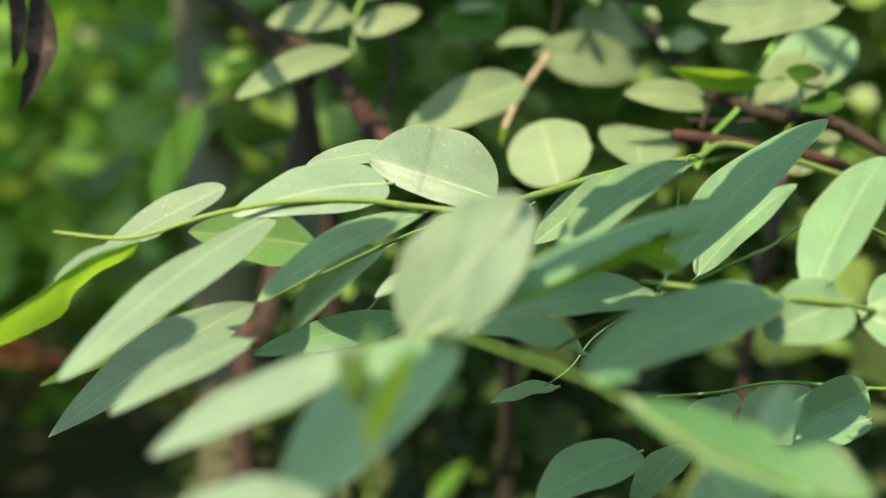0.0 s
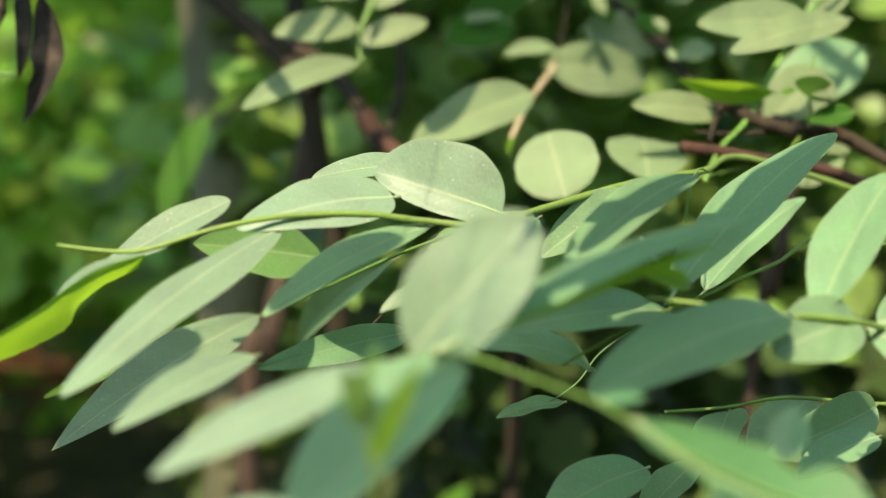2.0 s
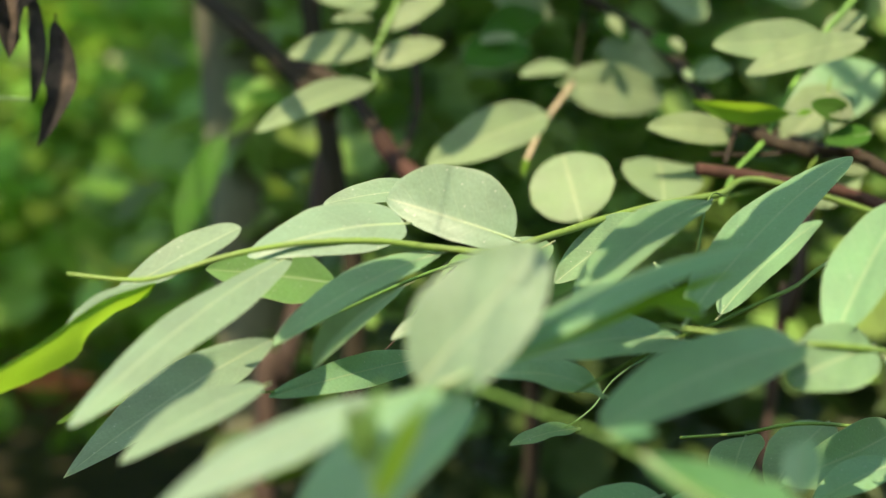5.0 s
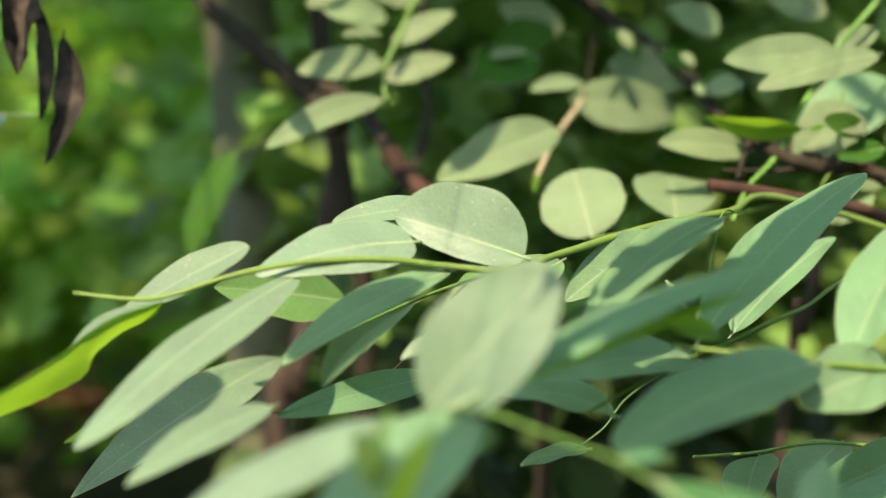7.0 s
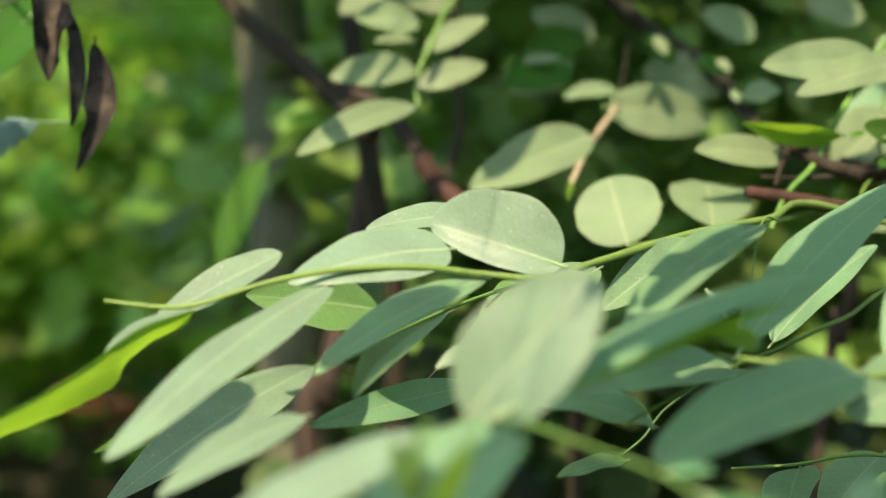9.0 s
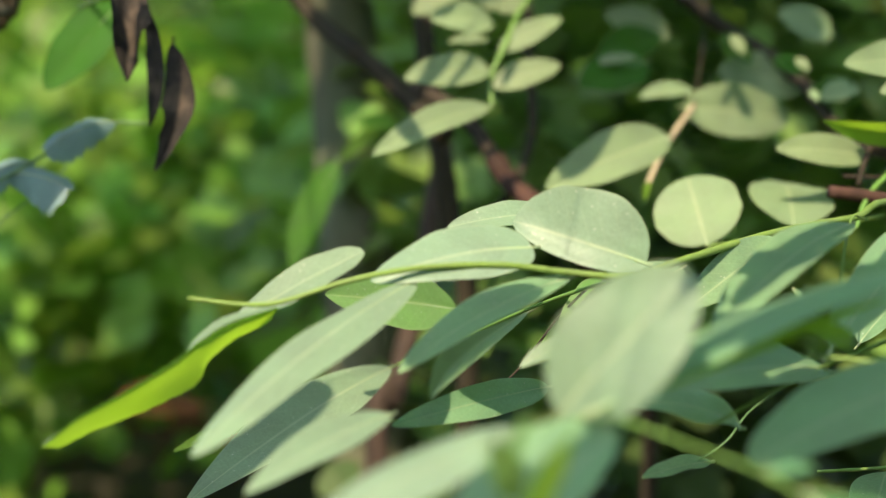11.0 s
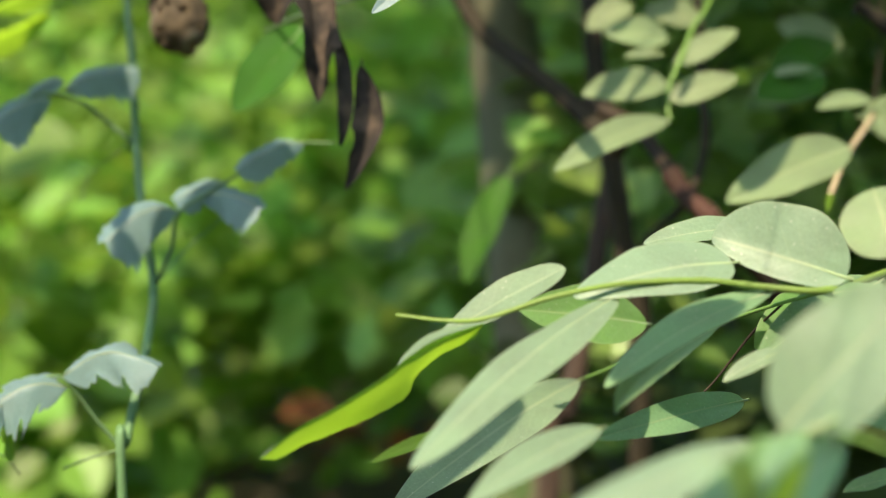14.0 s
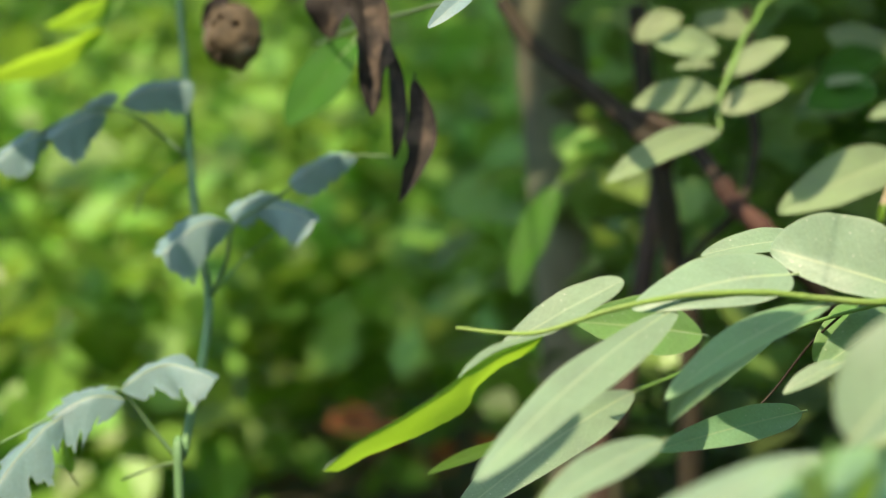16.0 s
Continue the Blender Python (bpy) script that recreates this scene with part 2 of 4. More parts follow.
def leaf(parent, material, base, tip, width, roll=20, fold=14, arch=0.05, blunt=0.62, wave=0.05, bites=(), curl=0.0,
         slant=0.0, bend=0.0, peak=0.86, face=None, name="leaf", rib=0.0005, label=""):
    """One leaf blade with its raised rib and short stalk. roll turns the upper face from the viewer's side towards the sky; fold is the
    angle of the two halves; bites are (where along, which side, how deep, how long);
    bend sweeps the blade sideways; peak sets where it is widest; face gives the way that the upper side looks."""
    b, t = Vector(base), Vector(tip)
    long = (t - b).length
    y = (t - b).normalized()
    view = face if face else (EYE_POINT - (b + t) / 2).normalized()
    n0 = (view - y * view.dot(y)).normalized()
    s = y.cross(n0)
    if s.z < 0:
        s = -s
    n = n0 * math.cos(radians(roll)) + s * math.sin(radians(roll))
    x = y.cross(n)
    if x.z < 0:
        x = -x
    seed = random.uniform(0, 50)
    rows, cols = (34, 5) if bites else (28, 5)
    c, k = math.cos(radians(fold)), math.sin(radians(fold))

    def spot(u, v):
        half = width / 2 * max(0.0, math.sin(math.pi * u ** peak)) ** blunt
        half *= 1 + 0.06 * noise.noise(Vector((u * 5, 3.0 if v > 0 else 0.0, seed)))
        for where, flank, deep, span in bites:
            if v * flank > 0:
                half *= 1 - deep * max(0.0, 1 - ((u - where) / span) ** 2) ** 0.35 if abs(u - where) < span else 1.0
        half *= 1 + slant * v
        out = half * v
        rise = abs(out) * k + arch * long * 4 * u * (1 - u) + wave * half * v * v * math.sin(u * 11 + seed + (1.7 if v > 0 else 0))
        rise -= curl * long * max(0.0, u - 0.6) ** 2 * 4
        rise += 0.02 * width * noise.noise(Vector((u * 4, v * 2, seed)))
        return b + y * (u * long) + x * (out * c + bend * long * 4 * u * (1 - u)) + n * rise

    bm = bmesh.new()
    uv = bm.loops.layers.uv.verify()
    us = [0.5 - 0.5 * math.cos(math.pi * (0.02 + 0.975 * i / rows)) for i in range(rows + 1)]
    vs = [j / cols for j in range(-cols, cols + 1)]
    grid = [[bm.verts.new(spot(u, v)) for v in vs] for u in us]
    for i in range(rows):
        for j in range(2 * cols):
            f = bm.faces.new((grid[i][j], grid[i][j + 1], grid[i + 1][j + 1], grid[i + 1][j]))
            for loop, (q, w) in zip(f.loops, ((i, j), (i, j + 1), (i + 1, j + 1), (i + 1, j))):
                loop[uv].uv = (0.5 + 0.5 * vs[w], us[q])
    line = [b - y * long * 0.05 - n * long * 0.01] + [spot(u, 0) - n * rib * 0.55 for u in (0.02, 0.12, 0.25, 0.4, 0.55, 0.7, 0.82, 0.92)]
    tube(bm, line, lambda u: rib * (1.15 - u), 5, 1)
    return hold(part(name, bm, (material, VEIN if material is not DRY else DRY), parent, label))


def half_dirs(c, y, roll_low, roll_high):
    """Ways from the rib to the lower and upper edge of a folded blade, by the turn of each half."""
    view = (EYE_POINT - c).normalized()
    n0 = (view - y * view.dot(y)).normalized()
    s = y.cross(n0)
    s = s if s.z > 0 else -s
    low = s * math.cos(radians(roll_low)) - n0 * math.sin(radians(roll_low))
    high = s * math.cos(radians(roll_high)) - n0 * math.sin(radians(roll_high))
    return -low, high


def blade(parent, ribs, low, high, rolls, materials, teeth=0.0, lobes=0, forward=0.0, droop=0.0, cut=0.5, seed=1.0, name="leaf", label="", cols=5, rib=0.0004):
    """A leaf along a curved rib, its two halves folded about it. low and high give the half widths along the rib; lobes cuts rounded
    lobes with narrow gaps that point forward, teeth notches their edges, droop lets the edges hang."""
    line = smooth_line(ribs, 40 // (len(ribs) - 1))
    count = len(line)
    long = sum((b - a).length for a, b in zip(line, line[1:]))
    bm = bmesh.new()
    uv = bm.loops.layers.uv.verify()
    grid = []
    for i, c in enumerate(line):
        u = i / (count - 1)
        y = (line[min(i + 1, count - 1)] - line[max(i - 1, 0)]).normalized()
        dirs = half_dirs(c, y, *rolls)
        out = Vector((0, 0, 1)) if abs(y.z) < 0.9 else Vector((0, -1, 0))
        row = []
        for j in range(-cols, cols + 1):
            v = j / cols
            half = (low if v < 0 else high)(u)
            if lobes:
                beat = abs(math.sin(math.pi * (lobes * u + (0.1 if v > 0 else 0.35))))
                half *= 1 - cut + cut * beat ** 0.65
            half *= 1 + teeth * (math.sin(u * 37 + seed) * math.sin(u * 83 + seed * 2) + 0.5 * abs(v) * abs(math.sin(u * 26 + seed))) + 0.05 * noise.noise(Vector((u * 4, v, seed)))
            q = c + dirs[0 if v < 0 else 1] * (half * abs(v)) + y * (forward * half * abs(v))
            q -= out * (droop * half * v * v)
            q += dirs[1] * (0.012 * long * noise.noise(Vector((u * 3.3, 0.0, seed))) + 0.12 * half * abs(v) * noise.noise(Vector((u * 4.0, v * 1.5, seed))))
            row.append(bm.verts.new(q))
        grid.append(row)
    for i in range(count - 1):
        for j in range(2 * cols):
            f = bm.faces.new((grid[i][j], grid[i][j + 1], grid[i + 1][j + 1], grid[i + 1][j]))
            f.material_index = 0 if j < cols else 1
            for loop, (q, w) in zip(f.loops, ((i, j), (i, j + 1), (i + 1, j + 1), (i + 1, j))):
                loop[uv].uv = (0.5 * w / cols, q / (count - 1))
    tube(bm, [Vector(p) for p in line[::4]], lambda u: rib * (1.1 - u), 5, 2)
    return hold(part(name, bm, (*materials, VEIN)[:3], parent, label))


def swell(top, where=0.45, sharp=0.8):
    """A half width that rises from the base, is widest at where, and closes at the tip."""
    power = math.log(0.5) / math.log(where)
    return lambda u: top * max(0.0, math.sin(math.pi * min(1.0, u) ** power)) ** sharp + 1e-5


def cut_leaf(parent, base, tip, width, seed, arch=0.1, rolls=(8, 58), lobes=2.7, cut=0.6, material=None):
    """A lobed leaf of the climber that arches over and hangs its lower lobes."""
    b, t = Vector(base), Vector(tip)
    mid = (b + t) / 2 + Vector((0, 0, arch * (t - b).length))
    return blade(parent, [b, (b + mid) / 2 + Vector((0, 0, 0.04 * (t - b).length)), mid, (mid + t) / 2 + Vector((0, 0, 0.03 * (t - b).length)), t],
                 swell(width, 0.5, 0.45), swell(width * 0.8, 0.5, 0.5), rolls, (material or BLUE, material or BLUE), teeth=0.16, lobes=lobes, forward=0.45, droop=0.25, cut=cut, seed=seed, cols=6)


def curled_ball(parent, centre, across, seed, label):
    """A dry leaf curled up into a hollow ball with torn gaps."""
    bm = bmesh.new()
    uv = bm.loops.layers.uv.verify()
    rings, sides, c = 14, 22, Vector(centre)
    grid = []
    for i in range(rings + 1):
        a = math.pi * (0.06 + 0.86 * i / rings)
        row = []
        for k in range(sides):
            e = 2 * math.pi * k / sides
            way = Vector((math.sin(a) * math.cos(e), math.sin(a) * math.sin(e), math.cos(a)))
            r = across / 2 * (1 + 0.16 * noise.noise(way * 2.1 + Vector((seed, 0, 0))) + 0.09 * noise.noise(way * 6.0 + Vector((0, seed, 0))))
            row.append(bm.verts.new(c + Vector((way.x, way.y, way.z * 1.12)) * r))
        grid.append(row)
    for i in range(rings):
        for k in range(sides):
            way = (grid[i][k].co - c).normalized()
            if noise.noise(way * 2.6 + Vector((seed * 2, 1, 0))) > 0.34:
                continue
            f = bm.faces.new((grid[i][k], grid[i][(k + 1) % sides], grid[i + 1][(k + 1) % sides], grid[i + 1][k]))
            for loop in f.loops:
                loop[uv].uv = (0.7, 0.5)
    ob = hold(part("leaf", bm, HUSK, parent, label))
    shell = ob.modifiers.new("thickness", "SOLIDIFY")
    shell.thickness = 0.0004
    return ob


def leaf_cloud(name, spots, size, material, seed, flat=0.5, long=1.9, parent=None, gap=None):
    """Many small folded leaves round the given spots (place, reach, count), all in one mesh; gap names a clear spot."""
    rng = np.random.default_rng(seed)
    verts, faces, uvs = [], [], []
    outline = ((0.0, 0.0), (0.42, 0.28), (0.5, 0.55), (0.3, 0.85), (0.0, 1.0), (-0.3, 0.85), (-0.5, 0.55), (-0.42, 0.28))
    for place, reach, count in spots:
        for _ in range(count):
            q = rng.normal(0, 1, 3)
            q = Vector(place) + Vector((q[0] * reach[0], q[1] * reach[1], q[2] * reach[2]))
            if gap and gap(q):
                continue
            if q.z < 0.01:
                q.z = 0.01 + abs(q.z) * 0.2
            up = Vector((rng.normal(0, 1) * flat, rng.normal(-0.3, 1) * flat, 1)).normalized()
            turn = rng.uniform(0, 2 * math.pi)
            y = Vector((math.cos(turn), math.sin(turn), rng.normal(-0.25, 0.3)))
            y = (y - up * y.dot(up)).normalized()
            x = y.cross(up)
            s = size * rng.uniform(0.55, 1.35)
            first = len(verts)
            lift = rng.uniform(0.05, 0.3)
            for a, c in outline:
                verts.append(q + x * (a * s / long) * 2 * 0.9 + y * (c * s) + up * (abs(a) * lift * s - 0.25 * s * c * c))
                uvs.append((0.5 + a, c))
            o = first
            faces += [(o, o + 1, o + 2, o + 3, o + 4), (o, o + 4, o + 5, o + 6, o + 7)]
    me = bpy.data.meshes.new(name)
    me.from_pydata([tuple(v) for v in verts], [], faces)
    layer = me.uv_layers.new(name="UVMap")
    layer.data.foreach_set("uv", [w for loop in me.loops for w in uvs[loop.vertex_index]])
    me.materials.append(material)
    ob = new(name, me)
    ob.parent = parent
    return ob


# ---- ground and distance ----
def ground_sheet():
    bm = bmesh.new()
    span = [-60, -30, -15, -8] + [-5 + 0.25 * i for i in range(61)] + [14, 20, 30, 60]
    grid = [[bm.verts.new((x, y, 0.0 if abs(x) > 8 else 0.05 * noise.noise(Vector((x * 0.9, y * 0.9, 0))) - 0.02)) for x in span] for y in span]
    for a, b in zip(grid, grid[1:]):
        for k in range(len(span) - 1):
            bm.faces.new((a[k], a[k + 1], b[k + 1], b[k]))
    return tagged(part("ground", bm, SOIL, None), "dark forest floor of soil and moss", "ground", kind="structure")


ground_sheet()


def far_woods():
    bm = bmesh.new()
    ring = []
    for i in range(97):
        a = 2 * math.pi * i / 96
        r = 15 + 1.5 * noise.noise(Vector((math.cos(a) * 3, math.sin(a) * 3, 1)))
        high = 5.0 + 2.5 * noise.noise(Vector((math.cos(a) * 6, math.sin(a) * 6, 4)))
        ring.append([bm.verts.new((r * math.sin(a), r * math.cos(a), z)) for z in (-0.2, high * 0.5, high)])
    for a, b in zip(ring, ring[1:]):
        for k in range(2):
            bm.faces.new((a[k], b[k], b[k + 1], a[k + 1]))
    return tagged(part("backdrop", bm, FAR, None), "distant dark green woods all round", "backdrop", kind="structure")


far_woods()


# ---- the glaucous shrub ----
shrub = thing("shrub", (0.500, 0.739, 0.0), "bushy shrub with pale glaucous oval leaves on thin twigs", "shrub")
stem(shrub, BROWN, [(0.500, 0.739, -0.03), (0.520, 0.709, 0.4), (0.3823, 0.5961, 0.9431), (0.4191, 0.6789, 1.0021), (0.4757, 0.7711, 1.1501)], 0.009, 0.004, "stem")
mid_twig = stem(shrub, STALK, [(-0.0255, 0.4978, 1.0276), (-0.0087, 0.4951, 1.0261), (0.0038, 0.4927, 1.0272), (0.0251, 0.4934, 1.0339),
    (0.0487, 0.4963, 1.0379), (0.0747, 0.4990, 1.0385), (0.0937, 0.5013, 1.0362), (0.1160, 0.5037, 1.0346),
    (0.1419, 0.5295, 1.0372), (0.1826, 0.5658, 1.0427), (0.2273, 0.6068, 1.0448), (0.2717, 0.6478, 1.0460),
    (0.4191, 0.6789, 1.0021)], 0.00064, 0.00166, "twig")
leaf(mid_twig, SAGE_LIT, (0.1228, 0.5060, 1.0385), (0.0805, 0.5200, 1.0507), 0.0262, 10, rib=0.0007, fold=8, arch=0.04, blunt=0.46, slant=0.42)
leaf(mid_twig, SAGE_LIT, (0.0854, 0.5075, 1.0434), (0.0324, 0.4995, 1.0331), 0.0278, 45, fold=-12, arch=0.07, slant=0.25, peak=0.6)
leaf(mid_twig, SAGE_LIT, (0.1011, 0.5564, 1.0503), (0.0604, 0.5457, 1.0458), 0.0119, 40)
leaf(mid_twig, SAGE_LIT, (-0.0126, 0.5080, 1.0178), (0.0304, 0.5110, 1.0414), 0.0170, 50, fold=8, arch=0.02, peak=1.4, blunt=0.5)
# one leaf in two colours: the lower half's backlit glow is its material
blade(mid_twig, [(0.0030, 0.4928, 1.0254), (-0.0119, 0.4890, 1.0206), (-0.0217, 0.4850, 1.0153), (-0.0290, 0.4825, 1.0097), (-0.0438, 0.4785, 1.0010),
    (-0.0572, 0.4765, 0.9939), (-0.0677, 0.4755, 0.9850)], swell(0.0178, 0.5, 0.3), lambda u: 0.0034 * max(0.0, math.cos(math.pi * 2 * (u - 0.16))) * math.sin(math.pi * u) ** 0.4 + 1e-5,
    (-62, 4), (FRESH_BACKLIT, SAGE_LIT, FRESH_BACKLIT), teeth=0.03, seed=3.0, rib=0.0002, label="leaf folded along its rib, its lower half coloured yellow-green for backlight")
leaf(mid_twig, SAGE_LIT, (0.0462, 0.4990, 1.0332), (-0.0180, 0.4180, 0.9962), 0.0194, 46, fold=-10, arch=0.04, blunt=0.6)
leaf(mid_twig, SAGE, (0.0970, 0.5036, 1.0338), (0.0398, 0.4653, 1.0098), 0.0167, 50, fold=10, arch=0.06)
leaf(mid_twig, SAGE, (0.1180, 0.5036, 1.0339), (0.1306, 0.4936, 1.0364), 0.0051, 30)
leaf(mid_twig, SAGE, (0.1820, 0.5554, 1.0413), (0.1436, 0.5327, 1.0191), 0.0173, 18, fold=16, arch=0.03)
leaf(mid_twig, SAGE, (0.1278, 0.5185, 1.0302), (0.1145, 0.5342, 1.0341), 0.0090, 30)
leaf(mid_twig, SAGE_LIT, (0.0986, 0.4900, 1.0169), (0.0786, 0.4820, 1.0082), 0.0072, 35)
leaf(mid_twig, MOSS, (0.1286, 0.5638, 1.0242), (0.1018, 0.5518, 1.0065), 0.0192, 15)
low_twig = stem(shrub, STALK, [(0.0479, 0.6907, 0.9686), (0.0757, 0.6420, 0.9907), (0.0962, 0.5780, 1.0132), (0.1093, 0.5385, 1.0258),
    (0.1175, 0.5062, 1.0341)], 0.00064, 0.00075, "twig")
leaf(low_twig, SAGE_LIT, (0.0476, 0.6807, 0.9706), (-0.0338, 0.5653, 0.9407), 0.0263, 30, fold=12, arch=0.04, blunt=0.85)
leaf(low_twig, MOSS, (0.0725, 0.6380, 1.0030), (0.0180, 0.6134, 1.0125), 0.0260, 20, fold=14, arch=0.03, blunt=0.75)
leaf(low_twig, SAGE, (0.1001, 0.6230, 1.0043), (0.0705, 0.7491, 0.9415), 0.0194, 38, fold=24, arch=0.05)
leaf(low_twig, SAGE_LIT, (0.0363, 0.4391, 1.0030), (-0.0030, 0.3971, 0.9915), 0.0132, 38, fold=10, arch=0.05, blunt=0.75)
leaf(low_twig, SAGE, (0.1000, 0.5640, 0.9855), (0.0400, 0.5084, 0.9838), 0.0128, 8, fold=8, arch=0.06, wave=0.12)
leaf(low_twig, SAGE, (0.1460, 0.5538, 1.0310), (0.0970, 0.5206, 1.0090), 0.0208, 25, fold=20, arch=0.03)
leaf(low_twig, LEAFY_SHADE, (-0.0045, 0.6481, 0.9558), (-0.0434, 0.6370, 0.9439), 0.0068, 30)
under_twig = stem(shrub, BROWN, [(0.0802, 0.5646, 0.9832), (0.0920, 0.5757, 0.9917), (0.1028, 0.5625, 1.0113), (0.1097, 0.5410, 1.0254)], 0.00042, 0.00050, "twig")
lower_twig = stem(shrub, STALK, [(0.0346, 0.4987, 0.9872), (0.0507, 0.5238, 0.9832), (0.0704, 0.5491, 0.9814), (0.0823, 0.5647, 0.9836)], 0.00037, 0.00052, "twig")
right_twig = stem(shrub, STALK, [(0.1347, 0.4587, 0.9953), (0.1504, 0.4645, 1.0019), (0.1709, 0.4754, 1.0087), (0.1923, 0.4862, 1.0140),
    (0.2196, 0.5022, 1.0209), (0.2750, 0.5537, 1.0254), (0.4007, 0.6375, 0.9726)], 0.00051, 0.00092, "twig")
leaf(right_twig, SAGE, (0.1904, 0.5055, 1.0519), (0.1265, 0.4314, 1.0269), 0.0205, 42, fold=14, arch=0.05)
leaf(right_twig, SAGE, (0.1711, 0.4611, 1.0183), (0.2559, 0.5376, 1.0661), 0.0250, 44, fold=8, arch=0.04)
leaf(right_twig, SAGE, (0.1727, 0.4755, 1.0096), (0.1127, 0.4398, 1.0103), 0.0182, 40, fold=12, arch=0.05)
leaf(right_twig, SAGE, (0.1515, 0.4885, 0.9876), (0.1083, 0.4693, 0.9991), 0.0165, 48, fold=14, arch=0.1, wave=0.15)
leaf(right_twig, SAGE, (0.1836, 0.5004, 1.0037), (0.1495, 0.4902, 1.0040), 0.0130, 45)
leaf(right_twig, SAGE, (0.1751, 0.5133, 1.0290), (0.1791, 0.5022, 1.0209), 0.0032, 20, fold=30)
leaf(right_twig, FRESH_BACKLIT, (0.1562, 0.4011, 1.0307), (0.1381, 0.3863, 1.0357), 0.0065, 20)
leaf(right_twig, SAGE, (0.2214, 0.5766, 0.9998), (0.2733, 0.6058, 1.0346), 0.0216, 45)
petiole_twig = stem(shrub, STALK, [(0.1709, 0.4754, 1.0087), (0.1743, 0.4711, 1.0160), (0.1938, 0.5155, 1.0505), (0.2321, 0.6068, 1.0446)], 0.00026, 0.00045, "twig")
base_twig = stem(shrub, VINE, [(0.1324, 0.5366, 0.9590), (0.1438, 0.5221, 0.9668), (0.1550, 0.5179, 0.9759), (0.1638, 0.5142, 0.9889),
    (0.1825, 0.4908, 1.0093)], 0.00025, 0.00040, "twig")
leaf(base_twig, SAGE, (0.1511, 0.5221, 0.9677), (0.1245, 0.5116, 0.9646), 0.0082, 45, wave=0.15)
shade_twig = stem(shrub, STALK, [(0.2054, 0.5715, 0.9510), (0.2256, 0.5567, 0.9563), (0.2468, 0.5471, 0.9622), (0.2880, 0.5568, 0.9570),
    (0.3823, 0.5961, 0.9431)], 0.00064, 0.00083, "twig")
leaf(shade_twig, SAGE, (0.2268, 0.5565, 0.9546), (0.2091, 0.5196, 0.9433), 0.0222, 25)
leaf(shade_twig, SAGE, (0.2833, 0.5467, 0.9585), (0.2149, 0.4853, 0.9573), 0.0220, -15)
leaf(shade_twig, SAGE, (0.2767, 0.5968, 0.9495), (0.2373, 0.5542, 0.9325), 0.0249, 30)
leaf(shade_twig, SAGE, (0.2560, 0.4859, 0.9627), (0.2159, 0.4597, 0.9568), 0.0147, 30)
leaf(shade_twig, SAGE, (0.1747, 0.4948, 0.9503), (0.1323, 0.4683, 0.9412), 0.0232, 35)
leaf(shade_twig, SAGE, (0.2019, 0.5198, 0.9449), (0.1729, 0.4927, 0.9304), 0.0163, 35)
near_twig = stem(shrub, STALK, [(0.0638, 0.3489, 1.0193), (0.0699, 0.3441, 1.0224), (0.0772, 0.3392, 1.0243), (0.0843, 0.3341, 1.0239),
    (0.0954, 0.3236, 1.0213), (0.1059, 0.3131, 1.0189), (0.1118, 0.3047, 1.0165), (0.1238, 0.3010, 1.0101),
    (0.1359, 0.2978, 1.0044), (0.1504, 0.2942, 0.9992), (0.1751, 0.2948, 0.9904), (0.2804, 0.4410, 0.9243),
    (0.3823, 0.5961, 0.8831)], 0.00042, 0.00035, "twig", knots=0.2)
leaf(near_twig, SAGE_LIT, (0.0703, 0.3493, 1.0229), (0.0984, 0.3425, 1.0558), 0.0295, 24, rib=0.0006, fold=8, arch=0.04, blunt=0.5, )
leaf(near_twig, SAGE, (0.0780, 0.3394, 1.0265), (0.1740, 0.4031, 1.0498), 0.0125, 52, fold=-14, arch=0.05, blunt=0.8)
# strip added for the folded leaf's backlit edge, glow put into its colour
leaf(near_twig, FRESH_BACKLIT, (0.0780, 0.3394, 1.0261), (0.1606, 0.3897, 1.0437), 0.0041, -30, fold=6, arch=-0.02, blunt=0.8, label="thin added leaf strip coloured as a backlit yellow-green edge")
leaf(near_twig, SAGE_LIT, (0.0652, 0.3489, 1.0198), (0.0096, 0.3165, 1.0025), 0.0151, 45, fold=-10, arch=0.06)
leaf(near_twig, FRESH_BACKLIT, (0.0457, 0.3376, 1.0086), (0.0327, 0.3320, 1.0044), 0.0035, 20)
leaf(near_twig, SAGE, (0.0822, 0.3414, 1.0211), (0.0369, 0.3100, 0.9889), 0.0218, 18, rib=0.0006, fold=14, arch=0.05, blunt=0.66, slant=0.3)
leaf(near_twig, SAGE_LIT, (0.0454, 0.2956, 0.9982), (0.0153, 0.2856, 0.9998), 0.0104, 35, fold=10)
CHEWED = ((0.0, 0.0), (0.12, 0.45), (0.25, 0.78), (0.32, 0.98), (0.4, 0.88), (0.5, 0.93), (0.56, 0.72), (0.62, 0.66), (0.68, 0.95), (0.78, 1.0), (0.9, 0.8), (1.0, 0.02))


def chewed_edge(u):
    """The half width of a leaf that insects have gnawed."""
    a, b = next((a, b) for a, b in zip(CHEWED, CHEWED[1:]) if u <= b[0])
    return 0.0118 * (a[1] + (b[1] - a[1]) * (u - a[0]) / (b[0] - a[0])) + 1e-5


